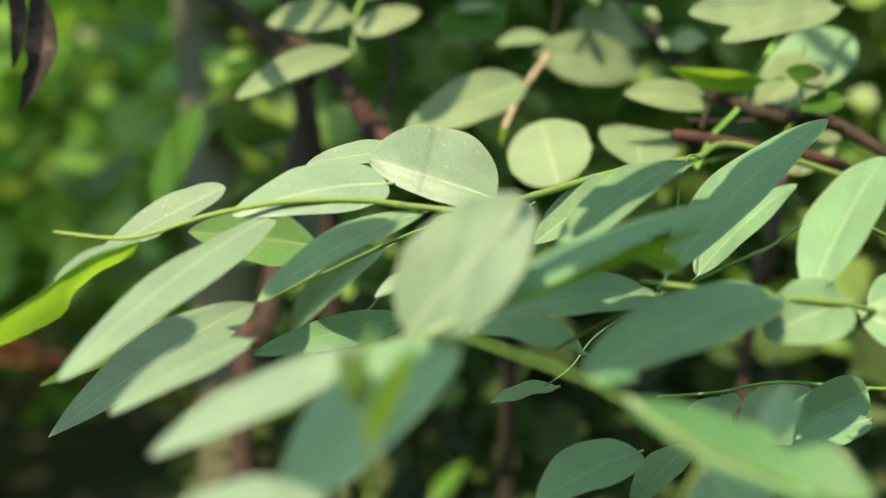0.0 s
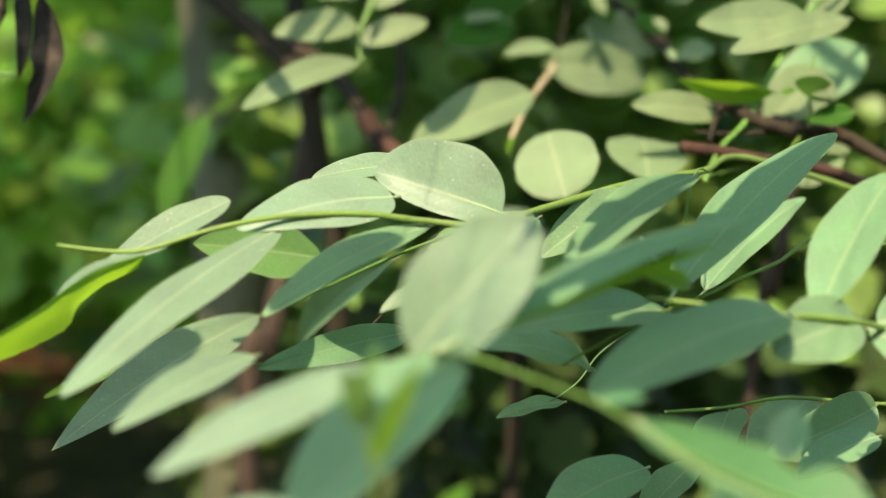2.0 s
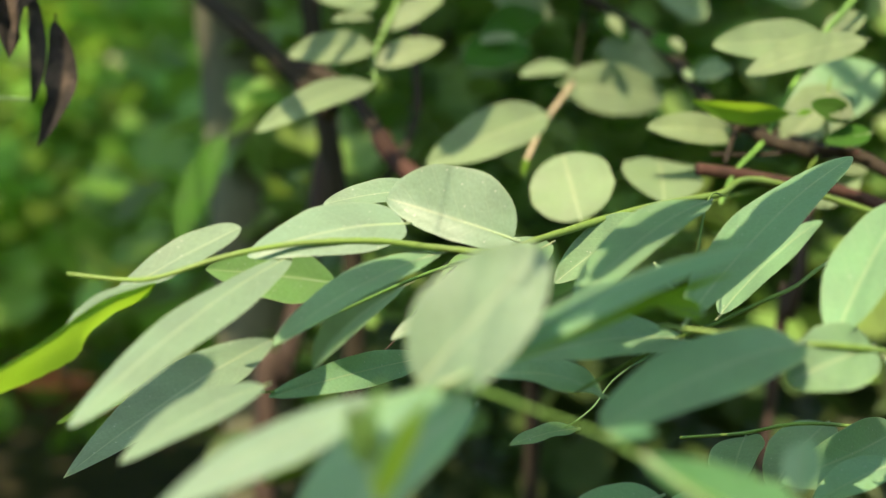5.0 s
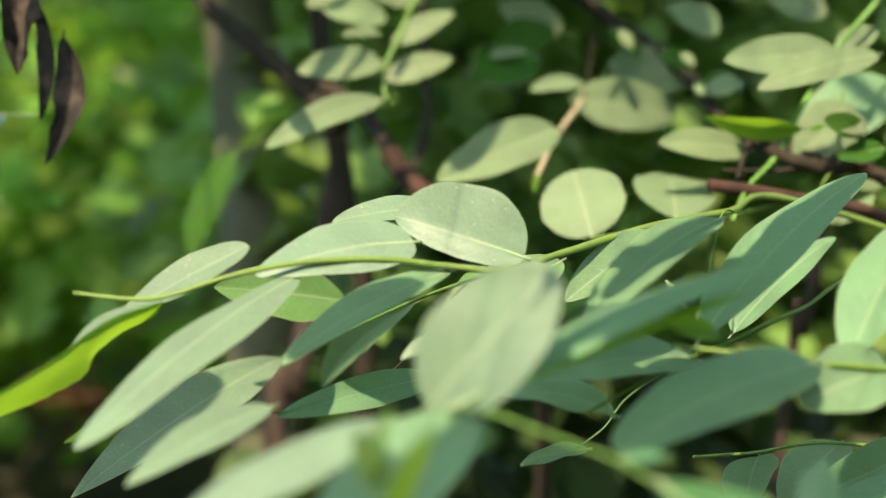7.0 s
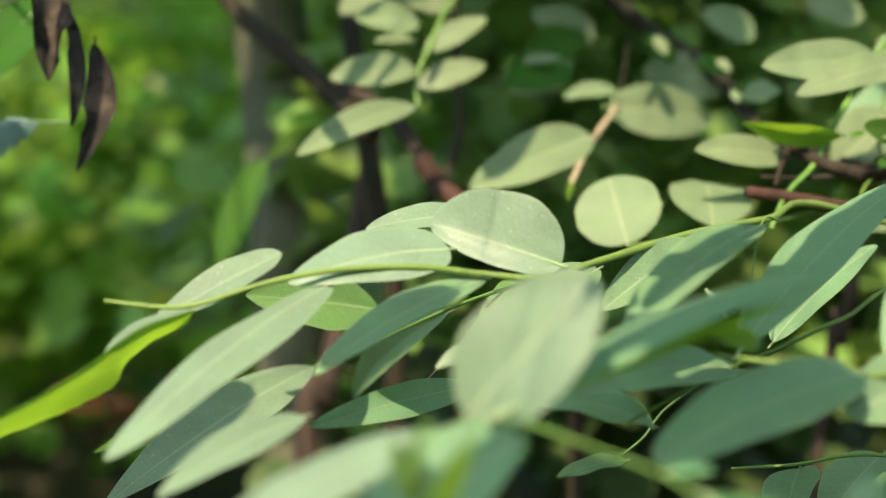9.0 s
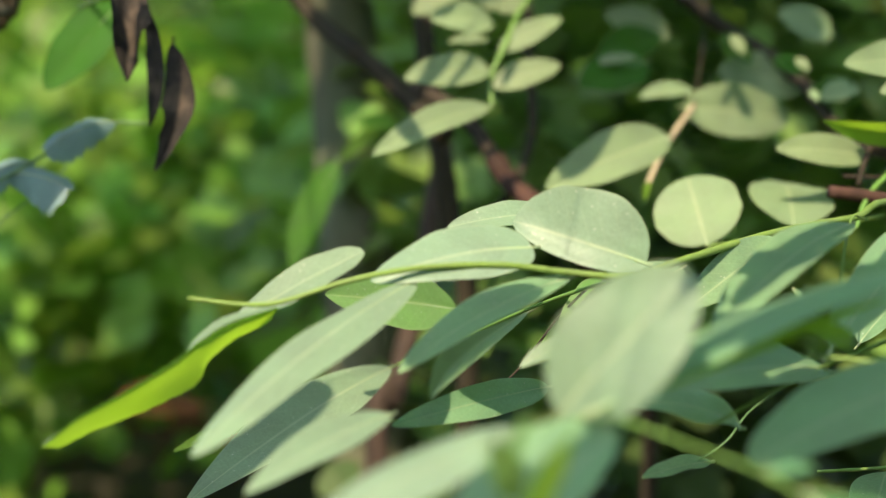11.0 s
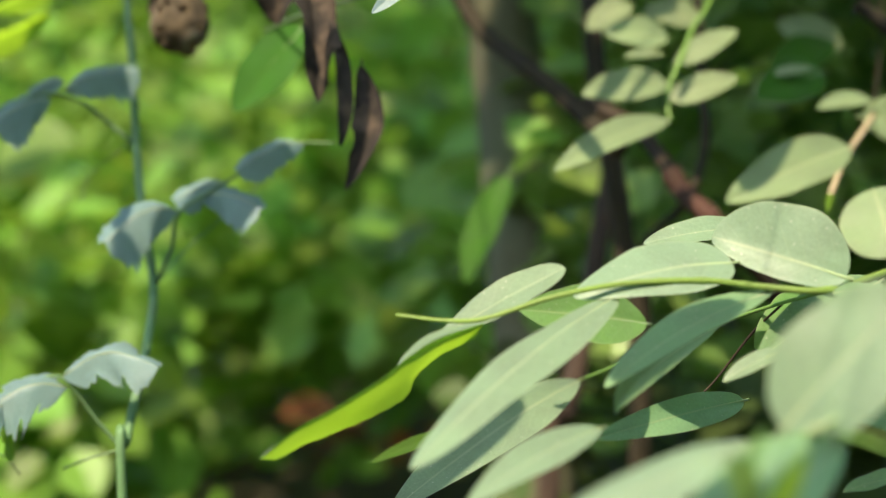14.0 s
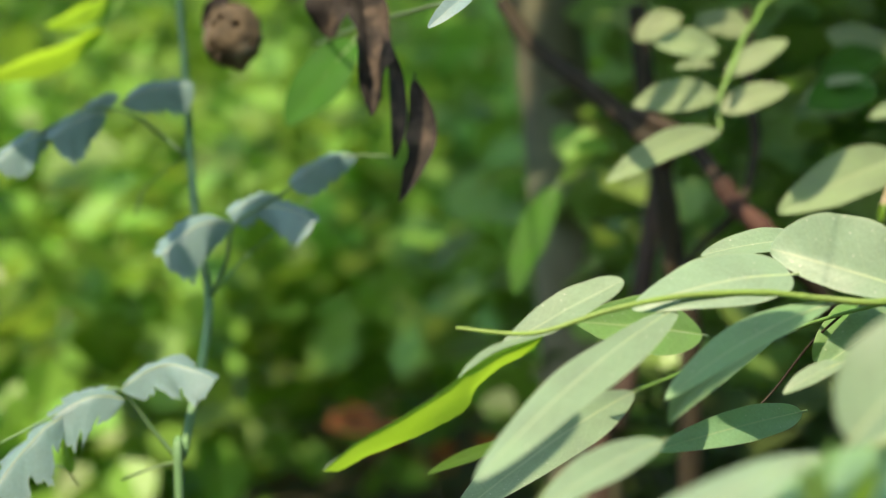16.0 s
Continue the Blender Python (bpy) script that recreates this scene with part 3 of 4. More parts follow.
blade(near_twig, [(0.1121, 0.3030, 1.0173), (0.1226, 0.3010, 1.0094), (0.1335, 0.2980, 1.0031), (0.1455, 0.2950, 0.9991), (0.1570, 0.2910, 0.9972), (0.1644, 0.2880, 0.9990)],
    lambda u: 0.0022 * math.sin(math.pi * u) ** 0.5 + 0.0006 * math.sin(u * 21) + 0.0008, chewed_edge, (50, 18), (GREEN, GREEN), teeth=0.02, seed=4.0, rib=0.0006,
    label="green leaf with insect-chewed edges")
leaf(near_twig, GREEN, (0.1078, 0.3131, 1.0187), (0.1196, 0.3181, 1.0182), 0.0035, 30)
leaf(near_twig, SAGE, (0.1614, 0.3364, 0.9980), (0.1654, 0.3428, 1.0099), 0.0105, 15, blunt=0.9)
leaf(near_twig, SAGE, (0.1502, 0.3555, 0.9850), (0.1565, 0.3338, 0.9725), 0.0207, 20)
leaf(near_twig, FRESH_BACKLIT, (0.0699, 0.3053, 0.9932), (0.0781, 0.3063, 1.0026), 0.0047, 20, fold=25, blunt=0.9)
leaf(near_twig, FRESH_BACKLIT, (0.1089, 0.3708, 1.0331), (0.0945, 0.3603, 1.0312), 0.0040, 20)
young_shoot = stem(shrub, STALK, [(0.0529, 0.2977, 1.0184), (0.0536, 0.2973, 1.0145), (0.0554, 0.2967, 1.0086), (0.0560, 0.2985, 1.0013),
    (0.0567, 0.3003, 0.9945), (0.0698, 0.3039, 0.9803), (0.1131, 0.3038, 0.9788), (0.1281, 0.2962, 1.0035)], 0.00033, 0.00052, "twig")
leaf(young_shoot, MOSS, (0.0536, 0.2977, 1.0179), (0.0479, 0.2940, 1.0317), 0.0076, 10, fold=30, arch=0.12, curl=-0.25, blunt=0.7)
leaf(young_shoot, MOSS, (0.0536, 0.2984, 1.0245), (0.0558, 0.2969, 1.0349), 0.0038, 10, fold=30, arch=0.1, bites=((0.5, -1, 0.6, 0.2),))
leaf(young_shoot, FRESH_BACKLIT, (0.0551, 0.2967, 1.0086), (0.0652, 0.2990, 1.0301), 0.0067, 15, fold=35, arch=0.06, blunt=0.8, label="folded bright green young leaf, also backlit tone")
side_twig = stem(shrub, STALK, [(0.1530, 0.4308, 1.0218), (0.1671, 0.4256, 1.0209), (0.1895, 0.4153, 1.0194), (0.2016, 0.4152, 1.0185),
    (0.2239, 0.4249, 1.0141), (0.2738, 0.4740, 0.9953), (0.3823, 0.5961, 0.9431)], 0.00064, 0.00123, "twig")
leaf(side_twig, SAGE, (0.1883, 0.4102, 1.0200), (0.1206, 0.3680, 1.0066), 0.0240, 38, fold=10, arch=0.05, blunt=0.42)
leaf(side_twig, SAGE, (0.2153, 0.4201, 1.0170), (0.1853, 0.4091, 1.0090), 0.0220, 15, fold=16, blunt=0.45)
leaf(side_twig, SAGE, (0.2037, 0.4204, 1.0194), (0.2462, 0.4652, 1.0576), 0.0231, 25, fold=16)
leaf(side_twig, SAGE, (0.2271, 0.4300, 1.0139), (0.2552, 0.4407, 1.0189), 0.0160, 25)
leaf(side_twig, SAGE, (0.2244, 0.4298, 1.0119), (0.2489, 0.4182, 0.9988), 0.0157, 25)
thick_stick = stem(shrub, RUST, [(0.2453, 0.6890, 1.0494), (0.2671, 0.6938, 1.0466), (0.2939, 0.6984, 1.0421), (0.3321, 0.7080, 1.0356),
    (0.4191, 0.6789, 1.0021)], 0.00303, 0.00338, "branch", knots=0.05, sides=12, label="cut red-brown stick")
knotty_twig = stem(shrub, BROWN, [(0.2730, 0.7327, 1.0770), (0.2776, 0.7270, 1.0707), (0.2902, 0.7209, 1.0619), (0.3040, 0.7154, 1.0580),
    (0.3140, 0.7152, 1.0554), (0.3421, 0.7200, 1.0525), (0.4191, 0.6789, 1.0021)], 0.00294, 0.00343, "branch", knots=0.35)
thorn = stem(knotty_twig, BROWN, [(0.2776, 0.7268, 1.0693), (0.2717, 0.7207, 1.0600), (0.2657, 0.7096, 1.0512)], 0.00173, 0.00104, "twig", knots=0.3)
thorn = stem(knotty_twig, BROWN, [(0.2601, 0.7151, 1.0548), (0.2845, 0.7201, 1.0542), (0.3054, 0.7153, 1.0566)], 0.00079, 0.00105, "twig", knots=0.3)
thorn = stem(knotty_twig, RUST, [(0.3111, 0.7154, 1.0581), (0.3297, 0.7001, 1.0577)], 0.00079, 0.00128, "twig")
green_twig = stem(shrub, STALK, [(0.2464, 0.6570, 1.0362), (0.2675, 0.6991, 1.0480), (0.2887, 0.7209, 1.0616), (0.3053, 0.7336, 1.0847),
    (0.3244, 0.7465, 1.1106), (0.3518, 0.7595, 1.1377), (0.3775, 0.7722, 1.1605), (0.4757, 0.7711, 1.1501)], 0.00109, 0.00181, "twig")
fine_twig = stem(shrub, STALK, [(0.3187, 0.7141, 1.0936), (0.3160, 0.7121, 1.0747), (0.3197, 0.7157, 1.0609), (0.3091, 0.7095, 1.0503),
    (0.3033, 0.7008, 1.0407)], 0.00052, 0.00078, "twig")
leaf(green_twig, OLIVE, (0.3297, 0.7465, 1.1107), (0.2619, 0.7257, 1.1071), 0.0230, 25, fold=8, arch=0.04)
leaf(green_twig, OLIVE, (0.3401, 0.7262, 1.1116), (0.2718, 0.7039, 1.0936), 0.0197, 35, fold=8)
leaf(green_twig, OLIVE, (0.3351, 0.7672, 1.1131), (0.3579, 0.7684, 1.1252), 0.0154, 25)
leaf(green_twig, FRESH_BACKLIT, (0.3021, 0.7223, 1.0746), (0.2482, 0.7127, 1.0807), 0.0150, -38, fold=16, blunt=0.9)
leaf(green_twig, OLIVE, (0.3632, 0.8049, 1.0834), (0.3225, 0.7867, 1.0558), 0.0316, 15)
leaf(green_twig, OLIVE, (0.2807, 0.7415, 1.0630), (0.2323, 0.7316, 1.0666), 0.0180, 30, fold=10)
leaf(green_twig, SAGE, (0.3883, 0.8166, 1.0978), (0.3265, 0.7974, 1.0610), 0.0376, 20, fold=8)
leaf(fine_twig, OLIVE, (0.3076, 0.7026, 1.0814), (0.3240, 0.6968, 1.0749), 0.0143, 35)
leaf(fine_twig, OLIVE, (0.3356, 0.7611, 1.0553), (0.3602, 0.7599, 1.0439), 0.0193, 30)
leaf(fine_twig, LEAFY_SHADE, (0.3240, 0.7000, 1.0753), (0.3018, 0.6950, 1.0806), 0.0118, 12, fold=8, blunt=0.5)
leaf(fine_twig, LEAFY_SHADE, (0.3366, 0.7050, 1.0666), (0.3114, 0.7000, 1.0623), 0.0110, 15, fold=10, blunt=0.6)
leaf(fine_twig, FRESH_BACKLIT, (0.3010, 0.7121, 1.0745), (0.3094, 0.7123, 1.0767), 0.0033, 20)
leaf(fine_twig, OLIVE, (0.3298, 0.7580, 1.0262), (0.3565, 0.7596, 1.0409), 0.0225, 30)
round_twig = stem(shrub, STALK, [(0.1969, 0.7167, 1.0211), (0.2103, 0.7118, 1.0238), (0.2350, 0.7074, 1.0304), (0.2552, 0.6976, 1.0342),
    (0.2893, 0.7009, 1.0411)], 0.00079, 0.00103, "twig")
leaf(round_twig, OLIVE, (0.1969, 0.7168, 1.0221), (0.1922, 0.7403, 1.0521), 0.0423, 0, rib=0.0006, fold=8, blunt=0.5, arch=0.03)
leaf(round_twig, OLIVE, (0.2383, 0.7177, 1.0310), (0.2557, 0.7908, 1.0464), 0.0412, 20, rib=0.0006, fold=8, blunt=0.5, arch=0.03)
tan_stalk = stem(shrub, TAN, [(0.1881, 0.8109, 1.0437), (0.2066, 0.8537, 1.0620), (0.2346, 0.9070, 1.0836)], 0.00163, 0.00182, "branch")
tan_top = stem(shrub, DARK, [(0.2343, 0.9069, 1.0830), (0.2532, 0.9706, 1.1053), (0.2677, 1.0154, 1.1429), (0.2757, 1.0296, 1.1811),
    (0.3411, 0.9829, 1.2229), (0.4757, 0.7711, 1.1501)], 0.0006, 0.00141, "twig")
leaf(tan_stalk, FRESH_BACKLIT, (0.1887, 0.8111, 1.0449), (0.1843, 0.7999, 1.0355), 0.0048, 10, fold=30)
leaf(tan_stalk, OLIVE, (0.2314, 0.9171, 1.0827), (0.3009, 0.9369, 1.0762), 0.0325, 12, fold=6, blunt=0.5)
leaf(tan_stalk, OLIVE, (0.2079, 0.8543, 1.0674), (0.1338, 0.8106, 1.0402), 0.0302, 22, fold=14, arch=0.05)
# olive leaves in shade: the shade is put into a darker leaf colour
leaf(tan_stalk, LEAFY_SHADE, (0.2135, 0.9454, 1.1088), (0.1685, 0.9183, 1.0937), 0.0314, 25)
leaf(tan_stalk, OLIVE, (0.2379, 0.9284, 1.0928), (0.2023, 0.9075, 1.0878), 0.0142, 45)
leaf(tan_stalk, LEAFY_SHADE, (0.2714, 1.0106, 1.0981), (0.3289, 1.0104, 1.0954), 0.0372, 20)
leaf(tan_stalk, LEAFY_SHADE, (0.2671, 0.9729, 1.1271), (0.2789, 0.9455, 1.1094), 0.0154, 25)
leaf(tan_stalk, LEAFY_SHADE, (0.3111, 0.9186, 1.0963), (0.3275, 0.8920, 1.0869), 0.0218, 25)
leaf(tan_stalk, LEAFY_SHADE, (0.3103, 0.8889, 1.0565), (0.3225, 0.8628, 1.0516), 0.0185, 30)
leaf(tan_stalk, LEAFY_SHADE, (0.2079, 1.0734, 1.1121), (0.2521, 1.0751, 1.1288), 0.0315, 30)
leaf(tan_stalk, LEAFY_SHADE, (0.2860, 0.9203, 1.1129), (0.3007, 0.9091, 1.1030), 0.0138, 30)
trio_twig = stem(shrub, STALK, [(0.1127, 0.8761, 1.0812), (0.1115, 0.8825, 1.0932), (0.1143, 0.8887, 1.1035), (0.1194, 0.8948, 1.1133),
    (0.1369, 0.9235, 1.1433), (0.1714, 0.9514, 1.1659), (0.3246, 0.9276, 1.1823), (0.4757, 0.7711, 1.1501)], 0.00112, 0.00150, "twig")
leaf(trio_twig, OLIVE, (0.1100, 0.8785, 1.1034), (0.0615, 0.8574, 1.0969), 0.0219, 30, fold=10)
leaf(trio_twig, OLIVE, (0.1186, 0.8999, 1.1133), (0.1558, 0.9123, 1.1337), 0.0159, 30, fold=8)
leaf(trio_twig, OLIVE, (0.1132, 0.8825, 1.0932), (0.1523, 0.8890, 1.1062), 0.0179, 30, fold=10)
leaf(trio_twig, OLIVE, (0.1086, 0.8610, 1.0827), (0.0425, 0.7920, 1.0581), 0.0199, 38, fold=10, arch=0.06)
leaf(trio_twig, OLIVE, (0.1166, 0.9220, 1.1295), (0.0785, 0.9121, 1.1322), 0.0219, 35)
leaf(trio_twig, OLIVE, (0.1123, 0.9108, 1.1199), (0.0890, 0.9004, 1.1179), 0.0092, 50)
leaf(trio_twig, OLIVE, (0.1401, 0.9488, 1.1410), (0.1053, 0.9494, 1.1470), 0.0210, 35)
leaf(trio_twig, OLIVE, (0.1005, 0.9754, 1.1515), (0.0724, 0.9739, 1.1368), 0.0215, 35)
old_stem = stem(shrub, DARK, [(-0.0115, 1.1050, 1.1703), (0.0102, 1.0863, 1.1383), (0.0425, 1.0478, 1.1116), (0.0752, 1.0192, 1.0827),
    (0.0957, 0.9914, 1.0609)], 0.0058, 0.0072, "branch", sides=10)
red_stem = stem(shrub, BROWN, [(0.0752, 1.0201, 1.0908), (0.1029, 0.9931, 1.0772), (0.1187, 0.9655, 1.0570), (0.1279, 0.9432, 1.0391),
    (0.1439, 0.9210, 1.0220), (0.1948, 0.9555, 0.9618), (0.2565, 1.0958, 0.8399), (0.2500, 1.1500, -0.0300)], 0.0048, 0.0060, "stem", sides=10)
# sleeve over the stem's sunlit stretch: the light is put into its redder colour
lit_sleeve = stem(shrub, RUST, [(0.1219, 0.9443, 1.0494), (0.1281, 0.9380, 1.0384), (0.1440, 0.9158, 1.0218), (0.1646, 0.9286, 0.9972)], 0.0064, 0.0062, "stem", sides=10)
brown_stem = stem(shrub, DARK, [(0.0862, 1.1302, 1.1665), (0.0920, 1.1132, 1.1019), (0.1001, 1.0920, 1.0466), (0.1092, 1.0853, 0.9831),
    (0.1224, 1.0986, 0.8660), (0.1200, 1.2000, -0.0300)], 0.0072, 0.0088, "stem", sides=10)
thin_stem = stem(shrub, DARK, [(0.1566, 1.0786, 1.1617), (0.1580, 1.0622, 1.1033), (0.1579, 1.0425, 1.0614), (0.1408, 1.0132, 1.0251),
    (0.1154, 1.0597, 0.9820), (0.1223, 1.0907, 0.8884), (0.1300, 1.2000, -0.0300)], 0.00331, 0.00283, "stem")
pink_stem = stem(shrub, PINK, [(0.1104, 1.2180, 1.0309), (0.1025, 1.2037, 0.9920), (0.0915, 1.1872, 0.9320), (0.0748, 1.1740, 0.8548),
    (0.0604, 1.1667, 0.7854), (0.0900, 1.2000, -0.0300)], 0.00758, 0.00960, "stem", sides=10)
pale_stem = stem(shrub, PINK, [(0.3802, 0.8850, 1.0202), (0.3738, 0.8775, 0.9972), (0.3695, 0.8700, 0.9744), (0.3674, 0.8772, 0.9459),
    (0.3633, 0.8950, 0.8720), (0.3200, 0.9500, -0.0300)], 0.00390, 0.00368, "stem")
pale_stem = stem(shrub, BARK, [(0.2679, 1.6454, 1.2115), (0.2653, 1.6379, 1.1400), (0.2835, 1.6671, 0.9320), (0.3500, 1.7000, -0.0300)], 0.00773, 0.00919, "stem")
leaf(brown_stem, LEAFY_SHADE, (0.0280, 1.1420, 1.0361), (-0.0032, 1.1084, 0.9596), 0.0303, 35, fold=14)

deep_branch = stem(shrub, DARK, [(0.2466, 1.0000, 1.1528), (0.2731, 0.9900, 1.1320), (0.3022, 0.9700, 1.1117), (0.3134, 0.9300, 1.0909),
    (0.3175, 0.8600, 1.0647), (0.3421, 0.7200, 1.0525)], 0.0052, 0.0036, "branch", knots=0.3)
DEEP = (((0.1743, 0.96, 1.0968), (0.2186, 0.97, 1.1029), 0.026, 20), ((0.3166, 0.96, 1.0958), (0.2677, 0.98, 1.1056), 0.032, 25),
        ((0.3297, 0.90, 1.0968), (0.3058, 0.89, 1.0882), 0.016, 35), ((0.3630, 1.05, 1.1307), (0.3260, 1.05, 1.1454), 0.024, 30),
        ((0.2615, 1.10, 1.1295), (0.2158, 1.10, 1.1444), 0.026, 25), ((0.4007, 0.95, 1.1403), (0.3666, 0.96, 1.1487), 0.022, 30))
for base, tip, wide, turn in DEEP:
    leaf(deep_branch, OLIVE, base, tip, wide, turn, fold=10, blunt=0.55)
SLIVERS = (((0.2531, 0.9000, 1.1250), (0.2611, 0.8960, 1.1134), 0.009), ((0.2863, 0.8800, 1.1116), (0.2933, 0.8760, 1.1047), 0.007),
           ((0.2957, 0.8800, 1.0938), (0.2986, 0.8760, 1.0874), 0.006), ((0.1784, 0.9300, 1.1078), (0.2049, 0.9260, 1.1115), 0.008))
for base, tip, wide in SLIVERS:
    leaf(deep_branch, OLIVE, base, tip, wide, 35, fold=10, blunt=0.7)


def inner_foliage():
    rng = np.random.default_rng(5)
    spots = []
    for _ in range(430):
        y = rng.uniform(1.4, 2.4)
        spots.append(((rng.uniform(0.06, 0.56) * y, y, rng.uniform(0.85, 1.45)), (0.06, 0.06, 0.06), 9))
    # unseen leaves over the view, added to shade the inner ones
    for _ in range(240):
        y = rng.uniform(1.05, 2.3)
        spots.append(((rng.uniform(0.02, 0.6) * y, y, rng.uniform(1.55, 2.0)), (0.07, 0.07, 0.05), 10))
    # small unseen roof, added to keep sun off trunk and stems
    for _ in range(60):
        spots.append(((rng.uniform(-0.05, 0.14), rng.uniform(0.7, 1.3), rng.uniform(1.6, 1.8)), (0.05, 0.05, 0.04), 10))
    for _ in range(60):
        y = rng.uniform(0.5, 1.6)
        spots.append(((rng.uniform(0.78, 1.1) * y, y, rng.uniform(0.5, 1.4)), (0.06, 0.06, 0.06), 6))
    return tagged(leaf_cloud("shrub_foliage", spots, 0.046, INNER, 11, flat=0.6, long=1.6, parent=None, gap=lambda q: q.x < 0.03 * q.y and q.z < 1.5),
                  "inner leaves of the glaucous shrub, with unseen ones above added for shade", "foliage", kind="stuff")


inner_foliage()


# added leaves whose dark colour stands for the shade under the shrub
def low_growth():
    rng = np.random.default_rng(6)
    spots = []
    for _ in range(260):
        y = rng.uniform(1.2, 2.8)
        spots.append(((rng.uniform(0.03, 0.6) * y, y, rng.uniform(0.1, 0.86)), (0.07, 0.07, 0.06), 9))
    return tagged(leaf_cloud("low_growth", spots, 0.05, GLOOM, 12, flat=0.6, long=1.6), "low growth under the glaucous shrub, coloured dark for shade", "foliage", kind="stuff")


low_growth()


# ---- grey sapling tree ----
tree_thing = thing("tree", (0.055, 1.448, 0.0), "slender young tree with smooth grey bark", "tree")
trunk = stem(tree_thing, BARK, [(0.0103, 1.5410, 1.4322), (0.0272, 1.5185, 1.2183), (0.0383, 1.5072, 1.1109), (0.0507, 1.4801, 0.9500),
    (0.0606, 1.4481, 0.7916), (0.0653, 1.4369, 0.6845), (0.0548, 1.4481, -0.0500)], 0.034, 0.036, "trunk", sides=20, knots=0.05)
leaf(trunk, LEAFY_SHADE, (0.0797, 1.3233, 1.0613), (0.0320, 1.2688, 1.0287), 0.0186, 30)
leaf(trunk, LEAFY_SHADE, (0.0820, 1.3229, 1.0579), (0.0438, 1.2721, 1.0600), 0.0164, 30)


# ---- slender climber with cut blue-grey leaves ----
climber = thing("climbing_plant", (-0.164, 0.705, 0.0), "slender green climber with lobed blue-grey leaves", "plant")
vine = stem(climber, VINE, [(-0.2014, 0.9102, 1.2111), (-0.1954, 0.8844, 1.1602), (-0.1875, 0.8589, 1.1116), (-0.1800, 0.8289, 1.0685),
    (-0.1708, 0.7991, 1.0281), (-0.1617, 0.7759, 1.0017), (-0.1583, 0.7374, 0.9755), (-0.1602, 0.6979, 0.9397),
    (-0.1611, 0.6904, 0.9174), (-0.1599, 0.7081, 0.6000), (-0.1639, 0.7051, -0.0300)], 0.00212, 0.00232, "stem", knots=0.08)
petiole_a = stem(climber, VINE, [(-0.1825, 0.8293, 1.0728), (-0.1952, 0.8254, 1.0841), (-0.2065, 0.8163, 1.0947), (-0.2221, 0.8065, 1.0992),
    (-0.2403, 0.7956, 1.0918), (-0.2581, 0.7845, 1.0835)], 0.00121, 0.00057, "petiole")
cut_leaf(petiole_a, (-0.2150, 0.8170, 1.1009), (-0.1774, 0.8280, 1.1107), 0.0135, 1.0, lobes=1.6, cut=0.28)
cut_leaf(petiole_a, (-0.2190, 0.8060, 1.0956), (-0.2434, 0.7850, 1.0839), 0.0160, 2.3, lobes=1.6, cut=0.28)
cut_leaf(petiole_a, (-0.2448, 0.7950, 1.0866), (-0.2679, 0.7700, 1.0714), 0.0125, 3.1, lobes=1.6, cut=0.28)
cut_leaf(petiole_a, (-0.2156, 0.8200, 1.1057), (-0.2369, 0.8250, 1.0980), 0.0075, 4.6, lobes=1.6, cut=0.28)
petiole_b = stem(climber, VINE, [(-0.1614, 0.7759, 1.0020), (-0.1518, 0.7727, 1.0204), (-0.1471, 0.7696, 1.0388), (-0.1314, 0.7758, 1.0497),
    (-0.1183, 0.7869, 1.0581), (-0.0954, 0.7935, 1.0722), (-0.0689, 0.7936, 1.0731)], 0.00114, 0.00058, "petiole")
cut_leaf(petiole_b, (-0.1474, 0.7700, 1.0405), (-0.1798, 0.7480, 1.0269), 0.0185, 5.2, arch=0.16, lobes=1.6, cut=0.28)
cut_leaf(petiole_b, (-0.1370, 0.7780, 1.0467), (-0.1048, 0.7650, 1.0417), 0.0135, 6.4, lobes=1.6, cut=0.28)
cut_leaf(petiole_b, (-0.1241, 0.7860, 1.0530), (-0.1504, 0.7750, 1.0453), 0.0100, 7.7, lobes=1.6, cut=0.28)
cut_leaf(petiole_b, (-0.0853, 0.7930, 1.0733), (-0.1184, 0.7760, 1.0600), 0.0110, 8.1, lobes=1.6, cut=0.28)
petiole_c = stem(climber, VINE, [(-0.1621, 0.6975, 0.9357), (-0.1731, 0.6939, 0.9507), (-0.1862, 0.6859, 0.9715), (-0.2011, 0.6805, 0.9686),
    (-0.2124, 0.6697, 0.9631), (-0.2335, 0.6584, 0.9528)], 0.00104, 0.00049, "petiole")
cut_leaf(petiole_c, (-0.1862, 0.6860, 0.9715), (-0.1407, 0.6800, 0.9771), 0.0140, 9.0, arch=0.2)
cut_leaf(petiole_c, (-0.1823, 0.6800, 0.9679), (-0.2127, 0.6680, 0.9617), 0.0170, 10.3, arch=0.16)
cut_leaf(petiole_c, (-0.2081, 0.6700, 0.9623), (-0.2310, 0.6400, 0.9355), 0.0150, 11.5, arch=0.08)
cut_leaf(petiole_c, (-0.1883, 0.6900, 0.9707), (-0.2144, 0.6900, 0.9634), 0.0070, 12.2)
cut_leaf(petiole_c, (-0.2112, 0.6800, 0.9590), (-0.2074, 0.6750, 0.9352), 0.0065, 13.4, arch=0.0, rolls=(-60, -60), material=FRESH_BACKLIT)
tendril = stem(climber, VINE, [(-0.2403, 0.6761, 0.9265), (-0.2262, 0.6821, 0.9355), (-0.2146, 0.6872, 0.9353), (-0.2096, 0.6962, 0.9240)], 0.00051, 0.00039, "tendril")
tendril = stem(climber, VINE, [(-0.1896, 0.6965, 0.9266), (-0.1762, 0.6971, 0.9318), (-0.1621, 0.6974, 0.9355)], 0.00052, 0.00052, "tendril")
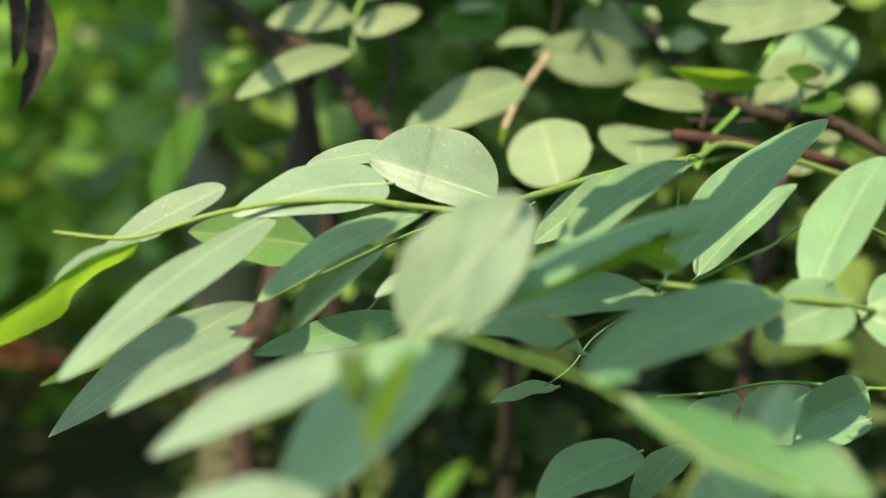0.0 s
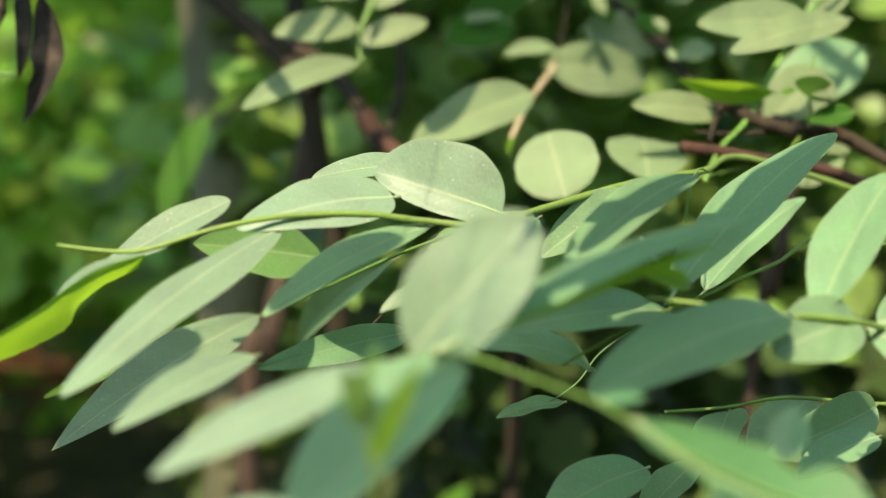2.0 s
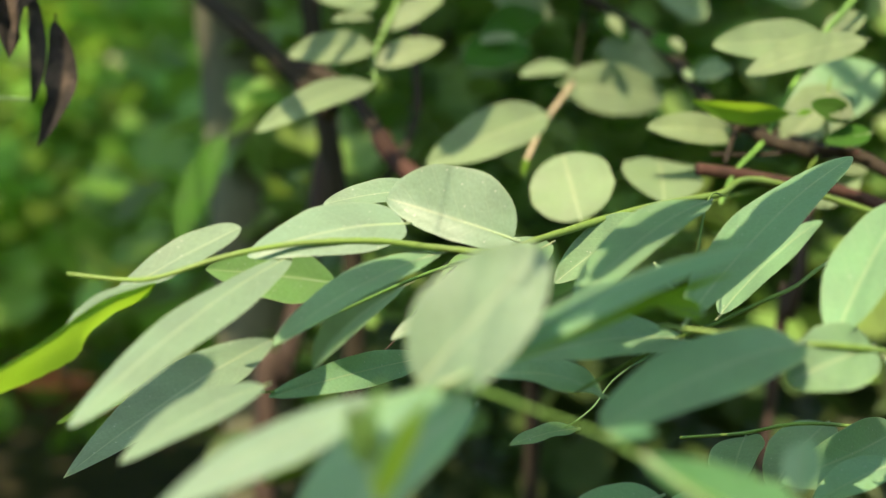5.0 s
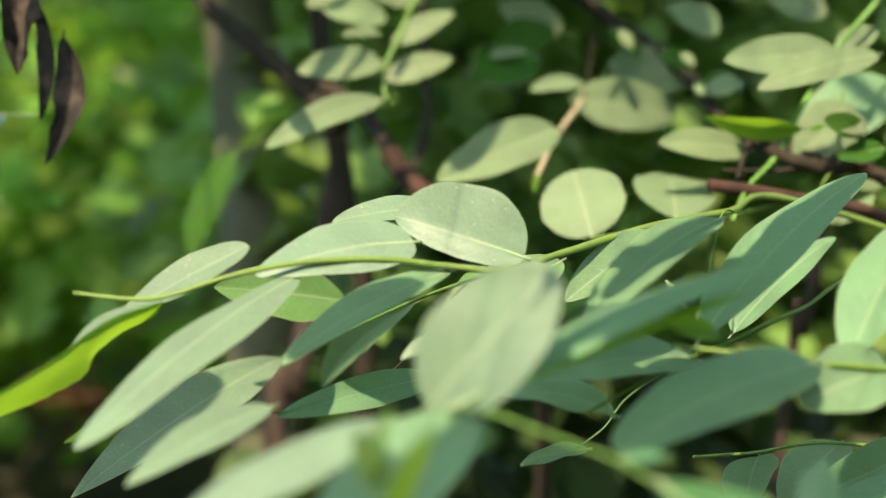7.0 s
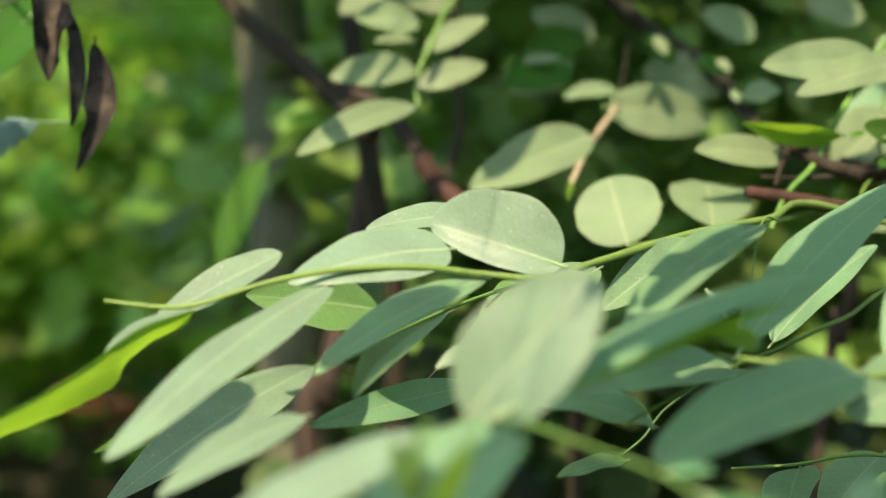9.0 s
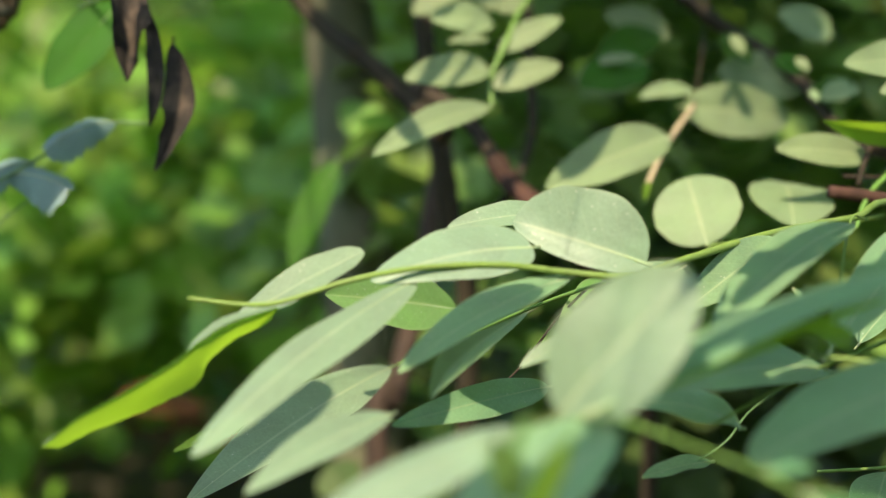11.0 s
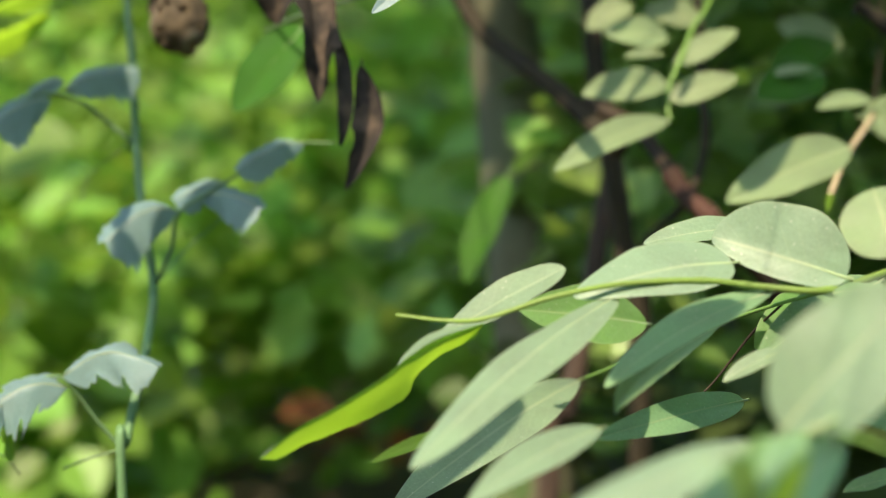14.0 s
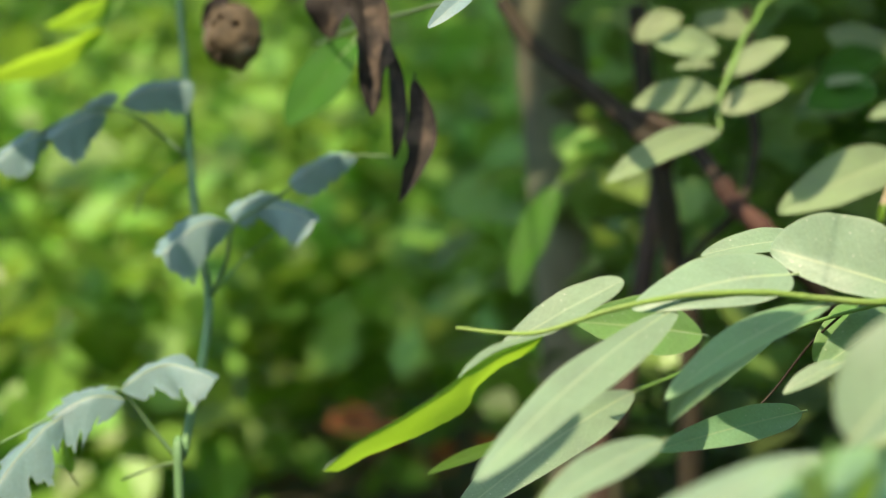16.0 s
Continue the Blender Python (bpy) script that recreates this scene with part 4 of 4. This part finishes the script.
tendril = stem(climber, VINE, [(-0.1614, 0.7759, 1.0020), (-0.1428, 0.7883, 1.0230), (-0.1205, 0.8004, 1.0410), (-0.1085, 0.8018, 1.0542)], 0.00057, 0.00044, "tendril")
tendril = stem(climber, VINE, [(-0.2254, 0.8868, 1.0368), (-0.2150, 0.8733, 1.0540), (-0.1825, 0.8293, 1.0728)], 0.00065, 0.00045, "tendril")


# ---- withered leaves on a drooping spray ----
spray = thing("hanging_spray", (0.005, 1.448, 0.0), "drooping twig with shrivelled brown leaves and a few green ones", "twig")
spray_twig = stem(spray, DARK, [(-0.0624, 0.7325, 1.0748), (-0.0649, 0.7424, 1.1201), (-0.0746, 0.7564, 1.1562), (-0.0846, 0.8276, 1.2027),
    (0.0103, 1.5049, 1.3319)], 0.00067, 0.00119, "twig")
spray_side = stem(spray, DARK, [(-0.0779, 0.7444, 1.1393), (-0.0794, 0.7507, 1.1504), (-0.0800, 0.7736, 1.1741), (-0.0846, 0.8276, 1.2027)], 0.00067, 0.00089, "twig")
pale_twig = stem(spray, VINE, [(-0.1187, 0.8970, 1.1339), (-0.0851, 0.8212, 1.1412), (-0.0439, 0.7195, 1.1449), (-0.0193, 0.6689, 1.1494),
    (-0.0066, 0.7770, 1.2065), (0.0130, 1.5038, 1.3214)], 0.00114, 0.00084, "twig")
nest_twig = stem(spray, DARK, [(-0.1739, 0.8728, 1.1466), (-0.1719, 0.8741, 1.1593), (-0.1645, 0.9039, 1.2001), (-0.0846, 0.8276, 1.2027)], 0.00095, 0.00089, "twig")
leaf(spray_side, DRY, (-0.0777, 0.7464, 1.1582), (-0.0725, 0.7298, 1.0940), 0.0270, 15, fold=42, arch=0.06, wave=0.45, blunt=0.75, bites=((0.75, -1, 0.4, 0.1), (0.4, 1, 0.3, 0.08)), label="shrivelled grey-brown leaf")
leaf(spray_twig, DRY, (-0.0665, 0.7332, 1.1300), (-0.0615, 0.7222, 1.0736), 0.0085, 10, fold=20, arch=0.05, wave=0.3, bend=0.07, bites=((0.3, -1, 0.4, 0.1),), label="shrivelled grey-brown leaf")
leaf(spray_twig, DRY, (-0.0525, 0.7371, 1.1120), (-0.0600, 0.7253, 1.0530), 0.0172, 15, fold=30, arch=0.05, wave=0.3, blunt=0.85, bend=-0.14, bites=((0.62, 1, 0.3, 0.08),), label="shrivelled grey-brown leaf")
leaf(spray_twig, DRY, (-0.0903, 0.7727, 1.1659), (-0.0961, 0.7692, 1.1328), 0.0273, 20, fold=34, arch=0.1, wave=0.3, blunt=0.5, label="shrivelled grey-brown leaf")
curled_ball(nest_twig, (-0.1634, 0.8740, 1.1390), 0.033, 2.0, "curled round brown leaf with torn gaps")
leaf(nest_twig, DRY, (-0.1655, 0.8745, 1.1624), (-0.1794, 0.8673, 1.1432), 0.0134, 20, fold=40, wave=0.3, label="curled round brown leaf")
leaf(pale_twig, LEAFY_SHADE, (-0.0947, 0.8819, 1.1357), (-0.1331, 0.8667, 1.0881), 0.0291, 20, fold=8)
leaf(pale_twig, BLUE, (-0.0196, 0.6175, 1.1463), (-0.0390, 0.6056, 1.1300), 0.0080, 20)
gold_twig = stem(spray, STALK, [(-0.3089, 1.0263, 1.1499), (-0.2783, 1.0265, 1.1514), (-0.2595, 1.0823, 1.1967), (-0.1855, 1.2480, 1.3160),
    (0.0103, 1.5049, 1.3319)], 0.00093, 0.00134, "twig")
leaf(gold_twig, FRESH_BACKLIT, (-0.2751, 1.0287, 1.1724), (-0.3142, 1.0164, 1.1529), 0.0268, -62)
leaf(gold_twig, FRESH_BACKLIT, (-0.2776, 1.0264, 1.1506), (-0.3539, 0.9976, 1.1197), 0.0359, -62)


# ---- undergrowth and thicket behind ----
def clearing(q):
    """Where leaves are left out to fit the camera's view: along the sight lines to the orange leaves and low before
    them.
    """
    if (-0.2 < q.x / q.y < 0.1 and q.y < 3.4 and q.z < 0.98 - 0.12 * q.y) or (-0.1 < q.x / q.y < -0.03 and q.y < 2.6):
        return True
    return -0.155 < q.x / q.y < -0.075 and q.y < 3.0 and q.z > 0.2


def thicket():
    rng = np.random.default_rng(3)
    spots = []
    for _ in range(430):
        y = 2.2 + 6.5 * rng.random() ** 1.3
        x = rng.uniform(-0.5, 0.08 if y < 5 else 0.62) * y
        top = 0.25 + 0.20 * y + 0.35 * noise.noise(Vector((x * 0.8, y * 0.8, 2)))
        z = rng.uniform(0.05, max(0.2, top))
        if -0.3 < x / y < 0.1 and z < 1.1 - 0.15 * y and rng.random() < (0.8 if x / y > -0.2 else 0.55):
            continue
        if -0.2 < x / y < 0.1 and z < 0.95 - 0.15 * y and y < 4.5:
            continue
        spots.append(((x, y, z), (0.10 + 0.012 * y,) * 3, 28))
    return tagged(leaf_cloud("undergrowth", spots, 0.11, WOODLAND, 21, flat=0.7, gap=clearing), "sunlit bright green woodland undergrowth", "undergrowth", kind="stuff")


thicket()


def tall_bushes():
    rng = np.random.default_rng(8)
    spots = []
    for _ in range(420):
        y = rng.uniform(6.0, 12.5)
        spots.append(((rng.uniform(-0.75, 0.85) * y, y, rng.uniform(0.3, 4.5)), (0.3, 0.3, 0.25), 26))
    # unseen bushes behind the camera, added to bounce green light into the shade
    for _ in range(330):
        a = rng.uniform(math.pi * 0.55, math.pi * 1.45)
        far = rng.uniform(2.2, 4.6)
        spots.append(((far * math.sin(a), far * math.cos(a), rng.uniform(0.2, 2.7)), (0.22, 0.22, 0.2), 22))
    return tagged(leaf_cloud("bushes", spots, 0.17, WOODLAND, 22, flat=0.8), "tall green bushes ahead, and unseen ones behind added for green fill light", "bushes", kind="stuff")


tall_bushes()


def litter():
    rng = np.random.default_rng(9)
    spots = [((rng.uniform(-1.8, -0.15), rng.uniform(1.6, 5.2), 0.01), (0.12, 0.12, 0.008), 6) for _ in range(20)]
    # two clusters off the ground, placed from pixels to fit the camera's view
    spots += [((place + rng.normal(0, 0.03), 2.795 + rng.normal(0, 0.03), 0.475 + rng.normal(0, 0.006)), (0.018, 0.022, 0.006), 2) for place in (-0.235, -0.06)]
    return tagged(leaf_cloud("leaf_litter", spots, 0.09, LITTER, 23, flat=0.4), "fallen orange-brown leaves on the forest floor, two clusters raised to fit the view", "leaf litter", kind="stuff")


litter()



# ---- unseen bough and tree behind the camera, added to shade chosen leaves ----
bough_tree = thing("shade_tree", (1.3, -1.5, 0.0), "unseen leafy tree added so that its bough shades the shrub", "tree")
bole = stem(bough_tree, BARK, [(1.3, -1.5, -0.05), (1.28, -1.48, 0.8), (1.32, -1.5, 1.6), (1.35, -1.4, 2.6), (1.3, -1.3, 4.2)], 0.09, 0.05, "trunk", sides=16)
bough = stem(bough_tree, DARK, [(1.32, -1.48, 1.55), (0.9, -0.9, 1.78), (0.55, -0.35, 1.75), (0.35, 0.0, 1.7), (0.24, 0.25, 1.66), (0.12, 0.55, 1.62), (-0.02, 0.95, 1.6)], 0.02, 0.0015, "bough")
TO_SUN = -SUN_WAY


def shading_leaf(base, tip, width, joint):
    """A thick leaf added out of view to shade a chosen spot; it turns its face to the sun, hung by a thread-thin twig
    from a joint of the bough.
    """
    middle = (Vector(base) + Vector(joint)) / 2 + Vector((0, 0, 0.015))
    stem(bough_tree, DARK, [base, middle, joint], 0.0002, 0.0003, "twig", steps=4, sides=5)
    leaf(bough, CASTER, base, tip, width, 0, 0, 0.0, 0.4, face=TO_SUN)


shading_leaf((0.0097, 0.4252, 1.2643), (-0.0199, 0.5513, 1.2015), 0.0224, (0.1200, 0.5500, 1.6200))
shading_leaf((0.1154, 0.3394, 1.1783), (0.2003, 0.4159, 1.2261), 0.0179, (0.1800, 0.4000, 1.6400))
shading_leaf((0.0855, 0.3439, 1.1776), (0.0423, 0.3247, 1.1891), 0.0226, (0.1800, 0.4000, 1.6400))
shading_leaf((0.1245, 0.3711, 1.1737), (0.0904, 0.3609, 1.1740), 0.0143, (0.1500, 0.4750, 1.6300))
shading_leaf((0.0780, 0.3624, 1.1777), (0.0514, 0.3518, 1.1746), 0.0112, (0.1500, 0.4750, 1.6300))
shading_leaf((0.1433, 0.3739, 1.1946), (0.1256, 0.3370, 1.1833), 0.0304, (0.1500, 0.4750, 1.6300))
shading_leaf((0.1897, 0.4066, 1.1995), (0.1503, 0.3640, 1.1825), 0.0340, (0.1500, 0.4750, 1.6300))
shading_leaf((0.0912, 0.3122, 1.1903), (0.0488, 0.2857, 1.1812), 0.0318, (0.1800, 0.4000, 1.6400))
shading_leaf((0.1149, 0.3295, 1.1949), (0.0859, 0.3025, 1.1804), 0.0223, (0.1800, 0.4000, 1.6400))
shading_leaf((0.1057, 0.2147, 1.1580), (0.1098, 0.2211, 1.1699), 0.0144, (0.2100, 0.3250, 1.6500))
shading_leaf((0.0841, 0.2109, 1.1750), (0.0904, 0.1892, 1.1625), 0.0284, (0.2100, 0.3250, 1.6500))
shading_leaf((0.1327, 0.2885, 1.1800), (0.0649, 0.2462, 1.1666), 0.0250, (0.1800, 0.4000, 1.6400))
shading_leaf((0.1613, 0.8313, 1.2588), (0.1163, 0.8042, 1.2437), 0.0397, (0.0150, 0.8500, 1.6050))
shading_leaf((0.2193, 0.8965, 1.2481), (0.2768, 0.8962, 1.2454), 0.0470, (0.0150, 0.8500, 1.6050))
shading_leaf((0.2149, 0.8587, 1.2771), (0.2267, 0.8313, 1.2594), 0.0194, (0.0150, 0.8500, 1.6050))
shading_leaf((0.2589, 0.8044, 1.2463), (0.2753, 0.7779, 1.2369), 0.0276, (0.0500, 0.7500, 1.6100))
shading_leaf((0.2512, 0.7595, 1.2265), (0.2633, 0.7335, 1.2216), 0.0234, (0.0500, 0.7500, 1.6100))
shading_leaf((0.1557, 0.9593, 1.2621), (0.2000, 0.9610, 1.2788), 0.0398, (-0.0200, 0.9500, 1.6000))
shading_leaf((0.2339, 0.8062, 1.2629), (0.2486, 0.7949, 1.2530), 0.0175, (0.0500, 0.7500, 1.6100))
shading_leaf((-0.0636, 1.2605, 1.3912), (-0.0555, 1.2512, 1.3028), 0.1000, (-0.0200, 0.9500, 1.6000))
shading_leaf((-0.0868, 1.1827, 1.3928), (-0.0786, 1.1723, 1.2937), 0.1000, (-0.0200, 0.9500, 1.6000))
shading_leaf((-0.1168, 1.0886, 1.4037), (-0.1085, 1.0765, 1.2885), 0.1000, (-0.0200, 0.9500, 1.6000))
shading_leaf((-0.1311, 1.0156, 1.3684), (-0.1245, 1.0068, 1.2843), 0.1000, (-0.0200, 0.9500, 1.6000))
shading_leaf((0.0174, 1.0080, 1.3056), (0.0091, 1.0033, 1.2616), 0.0600, (-0.0200, 0.9500, 1.6000))
shading_leaf((-0.0118, 0.9577, 1.3216), (-0.0220, 0.9512, 1.2599), 0.0600, (-0.0200, 0.9500, 1.6000))
shading_leaf((-0.2492, 0.7768, 1.3236), (-0.2476, 0.7703, 1.3102), 0.0148, (0.0150, 0.8500, 1.6050))
shading_leaf((-0.2476, 0.7703, 1.3102), (-0.2397, 0.7448, 1.2616), 0.0147, (0.0150, 0.8500, 1.6050))
shading_leaf((-0.2397, 0.7448, 1.2616), (-0.2322, 0.7147, 1.2185), 0.0144, (0.0150, 0.8500, 1.6050))
shading_leaf((-0.2426, 0.6919, 1.2485), (-0.2334, 0.6621, 1.2081), 0.0139, (0.0150, 0.8500, 1.6050))
shading_leaf((-0.2404, 0.6469, 1.2281), (-0.2312, 0.6237, 1.2017), 0.0135, (0.0500, 0.7500, 1.6100))
shading_leaf((-0.2382, 0.6085, 1.2217), (-0.2348, 0.5700, 1.1955), 0.0132, (0.0500, 0.7500, 1.6100))
shading_leaf((-0.2383, 0.5624, 1.2055), (-0.2399, 0.5509, 1.1937), 0.0126, (0.0850, 0.6500, 1.6150))
shading_leaf((-0.2500, 0.7200, 1.2700), (-0.3150, 0.6600, 1.2350), 0.0400, (0.0150, 0.8500, 1.6050))
shading_leaf((-0.1450, 0.6700, 1.2250), (-0.2200, 0.6150, 1.2100), 0.0340, (0.0850, 0.6500, 1.6150))
shading_leaf((0.0290, 0.2240, 1.1740), (-0.0010, 0.2010, 1.1460), 0.0120, (0.2100, 0.3250, 1.6500))
shading_leaf((-0.0472, 0.9372, 1.2952), (-0.0097, 0.9337, 1.2616), 0.0350, (-0.0200, 0.9500, 1.6000))
shading_leaf((-0.0132, 0.9261, 1.2716), (0.0247, 0.9227, 1.2392), 0.0350, (-0.0200, 0.9500, 1.6000))
shading_leaf((0.0339, 0.9887, 1.2993), (0.0389, 0.9837, 1.2520), 0.0300, (-0.0200, 0.9500, 1.6000))
shading_leaf((0.0250, 0.9533, 1.2920), (0.0340, 0.9475, 1.2366), 0.0300, (-0.0200, 0.9500, 1.6000))
shading_leaf((0.0096, 0.8942, 1.3066), (0.0196, 0.8871, 1.2391), 0.0300, (-0.0200, 0.9500, 1.6000))
shading_leaf((0.1021, 0.9376, 1.2989), (0.1047, 0.9328, 1.2533), 0.0300, (-0.0200, 0.9500, 1.6000))
shading_leaf((0.0942, 0.9100, 1.2833), (0.0952, 0.9056, 1.2414), 0.0300, (0.0150, 0.8500, 1.6050))
shading_leaf((0.0848, 0.8827, 1.2714), (0.0707, 0.8787, 1.2331), 0.0300, (0.0150, 0.8500, 1.6050))
shading_leaf((0.0321, 0.8608, 1.2337), (0.0501, 0.8605, 1.2304), 0.0300, (0.0150, 0.8500, 1.6050))
shading_leaf((0.0431, 0.8452, 1.2504), (0.0594, 0.8433, 1.2320), 0.0300, (0.0150, 0.8500, 1.6050))
shading_leaf((-0.0632, 0.4670, 1.2063), (-0.1168, 0.3782, 1.1869), 0.0203, (0.1200, 0.5500, 1.6200))
shading_leaf((0.1414, 0.3921, 1.2089), (0.0804, 0.3237, 1.1899), 0.0108, (0.1500, 0.4750, 1.6300))
shading_leaf((0.0848, 0.3334, 1.1697), (0.0562, 0.3181, 1.1703), 0.0101, (0.1800, 0.4000, 1.6400))
shading_leaf((0.0044, 0.2034, 1.1813), (-0.0235, 0.1809, 1.1620), 0.0187, (0.2100, 0.3250, 1.6500))
shading_leaf((0.0500, 0.2422, 1.1816), (0.1218, 0.2890, 1.1998), 0.0087, (0.2100, 0.3250, 1.6500))
shading_leaf((0.0274, 0.3663, 1.2012), (-0.0168, 0.3386, 1.1806), 0.0176, (0.1500, 0.4750, 1.6300))
shading_leaf((0.0148, 0.7381, 1.2369), (0.0422, 0.7673, 1.2653), 0.0077, (0.0500, 0.7500, 1.6100))
shading_leaf((0.0340, 0.7447, 1.2369), (0.0556, 0.7720, 1.2655), 0.0032, (0.0500, 0.7500, 1.6100))
shading_leaf((0.0667, 0.7680, 1.2431), (0.0794, 0.7802, 1.2625), 0.0051, (0.0500, 0.7500, 1.6100))
shading_leaf((0.0026, 0.7150, 1.2282), (0.0174, 0.6886, 1.2070), 0.0126, (0.0500, 0.7500, 1.6100))
shading_leaf((0.0854, 0.6879, 1.2146), (0.1214, 0.7283, 1.2512), 0.0175, (0.0500, 0.7500, 1.6100))
shading_leaf((0.2051, 0.8103, 1.2301), (0.2243, 0.8196, 1.2487), 0.0037, (0.0500, 0.7500, 1.6100))
shading_leaf((0.1404, 0.9079, 1.2591), (0.1798, 0.9077, 1.2575), 0.0223, (0.0150, 0.8500, 1.6050))
shading_leaf((0.1459, 0.9573, 1.2440), (0.1932, 0.9572, 1.2423), 0.0234, (-0.0200, 0.9500, 1.6000))
shading_leaf((-0.1157, 0.6191, 1.2800), (-0.1130, 0.6080, 1.2236), 0.0118, (0.0850, 0.6500, 1.6150))
shading_leaf((-0.1075, 0.6230, 1.2688), (-0.1117, 0.6111, 1.2045), 0.0198, (0.0500, 0.7500, 1.6100))
for base, tip, wide, turn in DEEP:
    over = TO_SUN * 0.3 + Vector((-0.004, 0, 0))
    shading_leaf(Vector(base) + over, Vector(tip) + over, wide * 1.05, (0.0500, 0.7500, 1.6100))


# ---- unseen crown of the grey tree, above the view, spread to shade the background ----
def crown():
    rng = np.random.default_rng(14)
    spots = []
    for _ in range(300):
        q = ((rng.uniform(-1.3, 2.4), rng.uniform(0.4, 4.6), rng.uniform(2.6, 4.0)))
        if noise.noise(Vector((q[0] * 0.8, q[1] * 0.8, 7))) > -0.08:
            spots.append((q, (0.16, 0.16, 0.1), 26))
    # denser cover, added where sun behind the shrub is to be blocked
    for _ in range(190):
        spots.append(((rng.uniform(-0.75, 1.7), rng.uniform(0.35, 3.3), rng.uniform(2.6, 3.4)), (0.14, 0.14, 0.08), 26))
    return hold(tagged(leaf_cloud("crown", spots, 0.10, WOODLAND, 31, flat=0.5, parent=tree_thing), "unseen broad green crown of small leaves, spread to shade the background"))


crown()
for far, side, high in ((1.2, -0.9, 3.1), (2.0, 0.5, 3.4), (3.2, -0.4, 3.5), (0.9, 0.9, 3.0)):
    stem(tree_thing, BARK, [(-0.12, 1.52, 2.0), (-0.12 + side * 0.4, 1.5 + far * 0.2, 2.5), (side, 1.5 + far * 0.5, high), (side * 1.7, 1.5 + far, high + 0.4)], 0.02, 0.006, "limb")
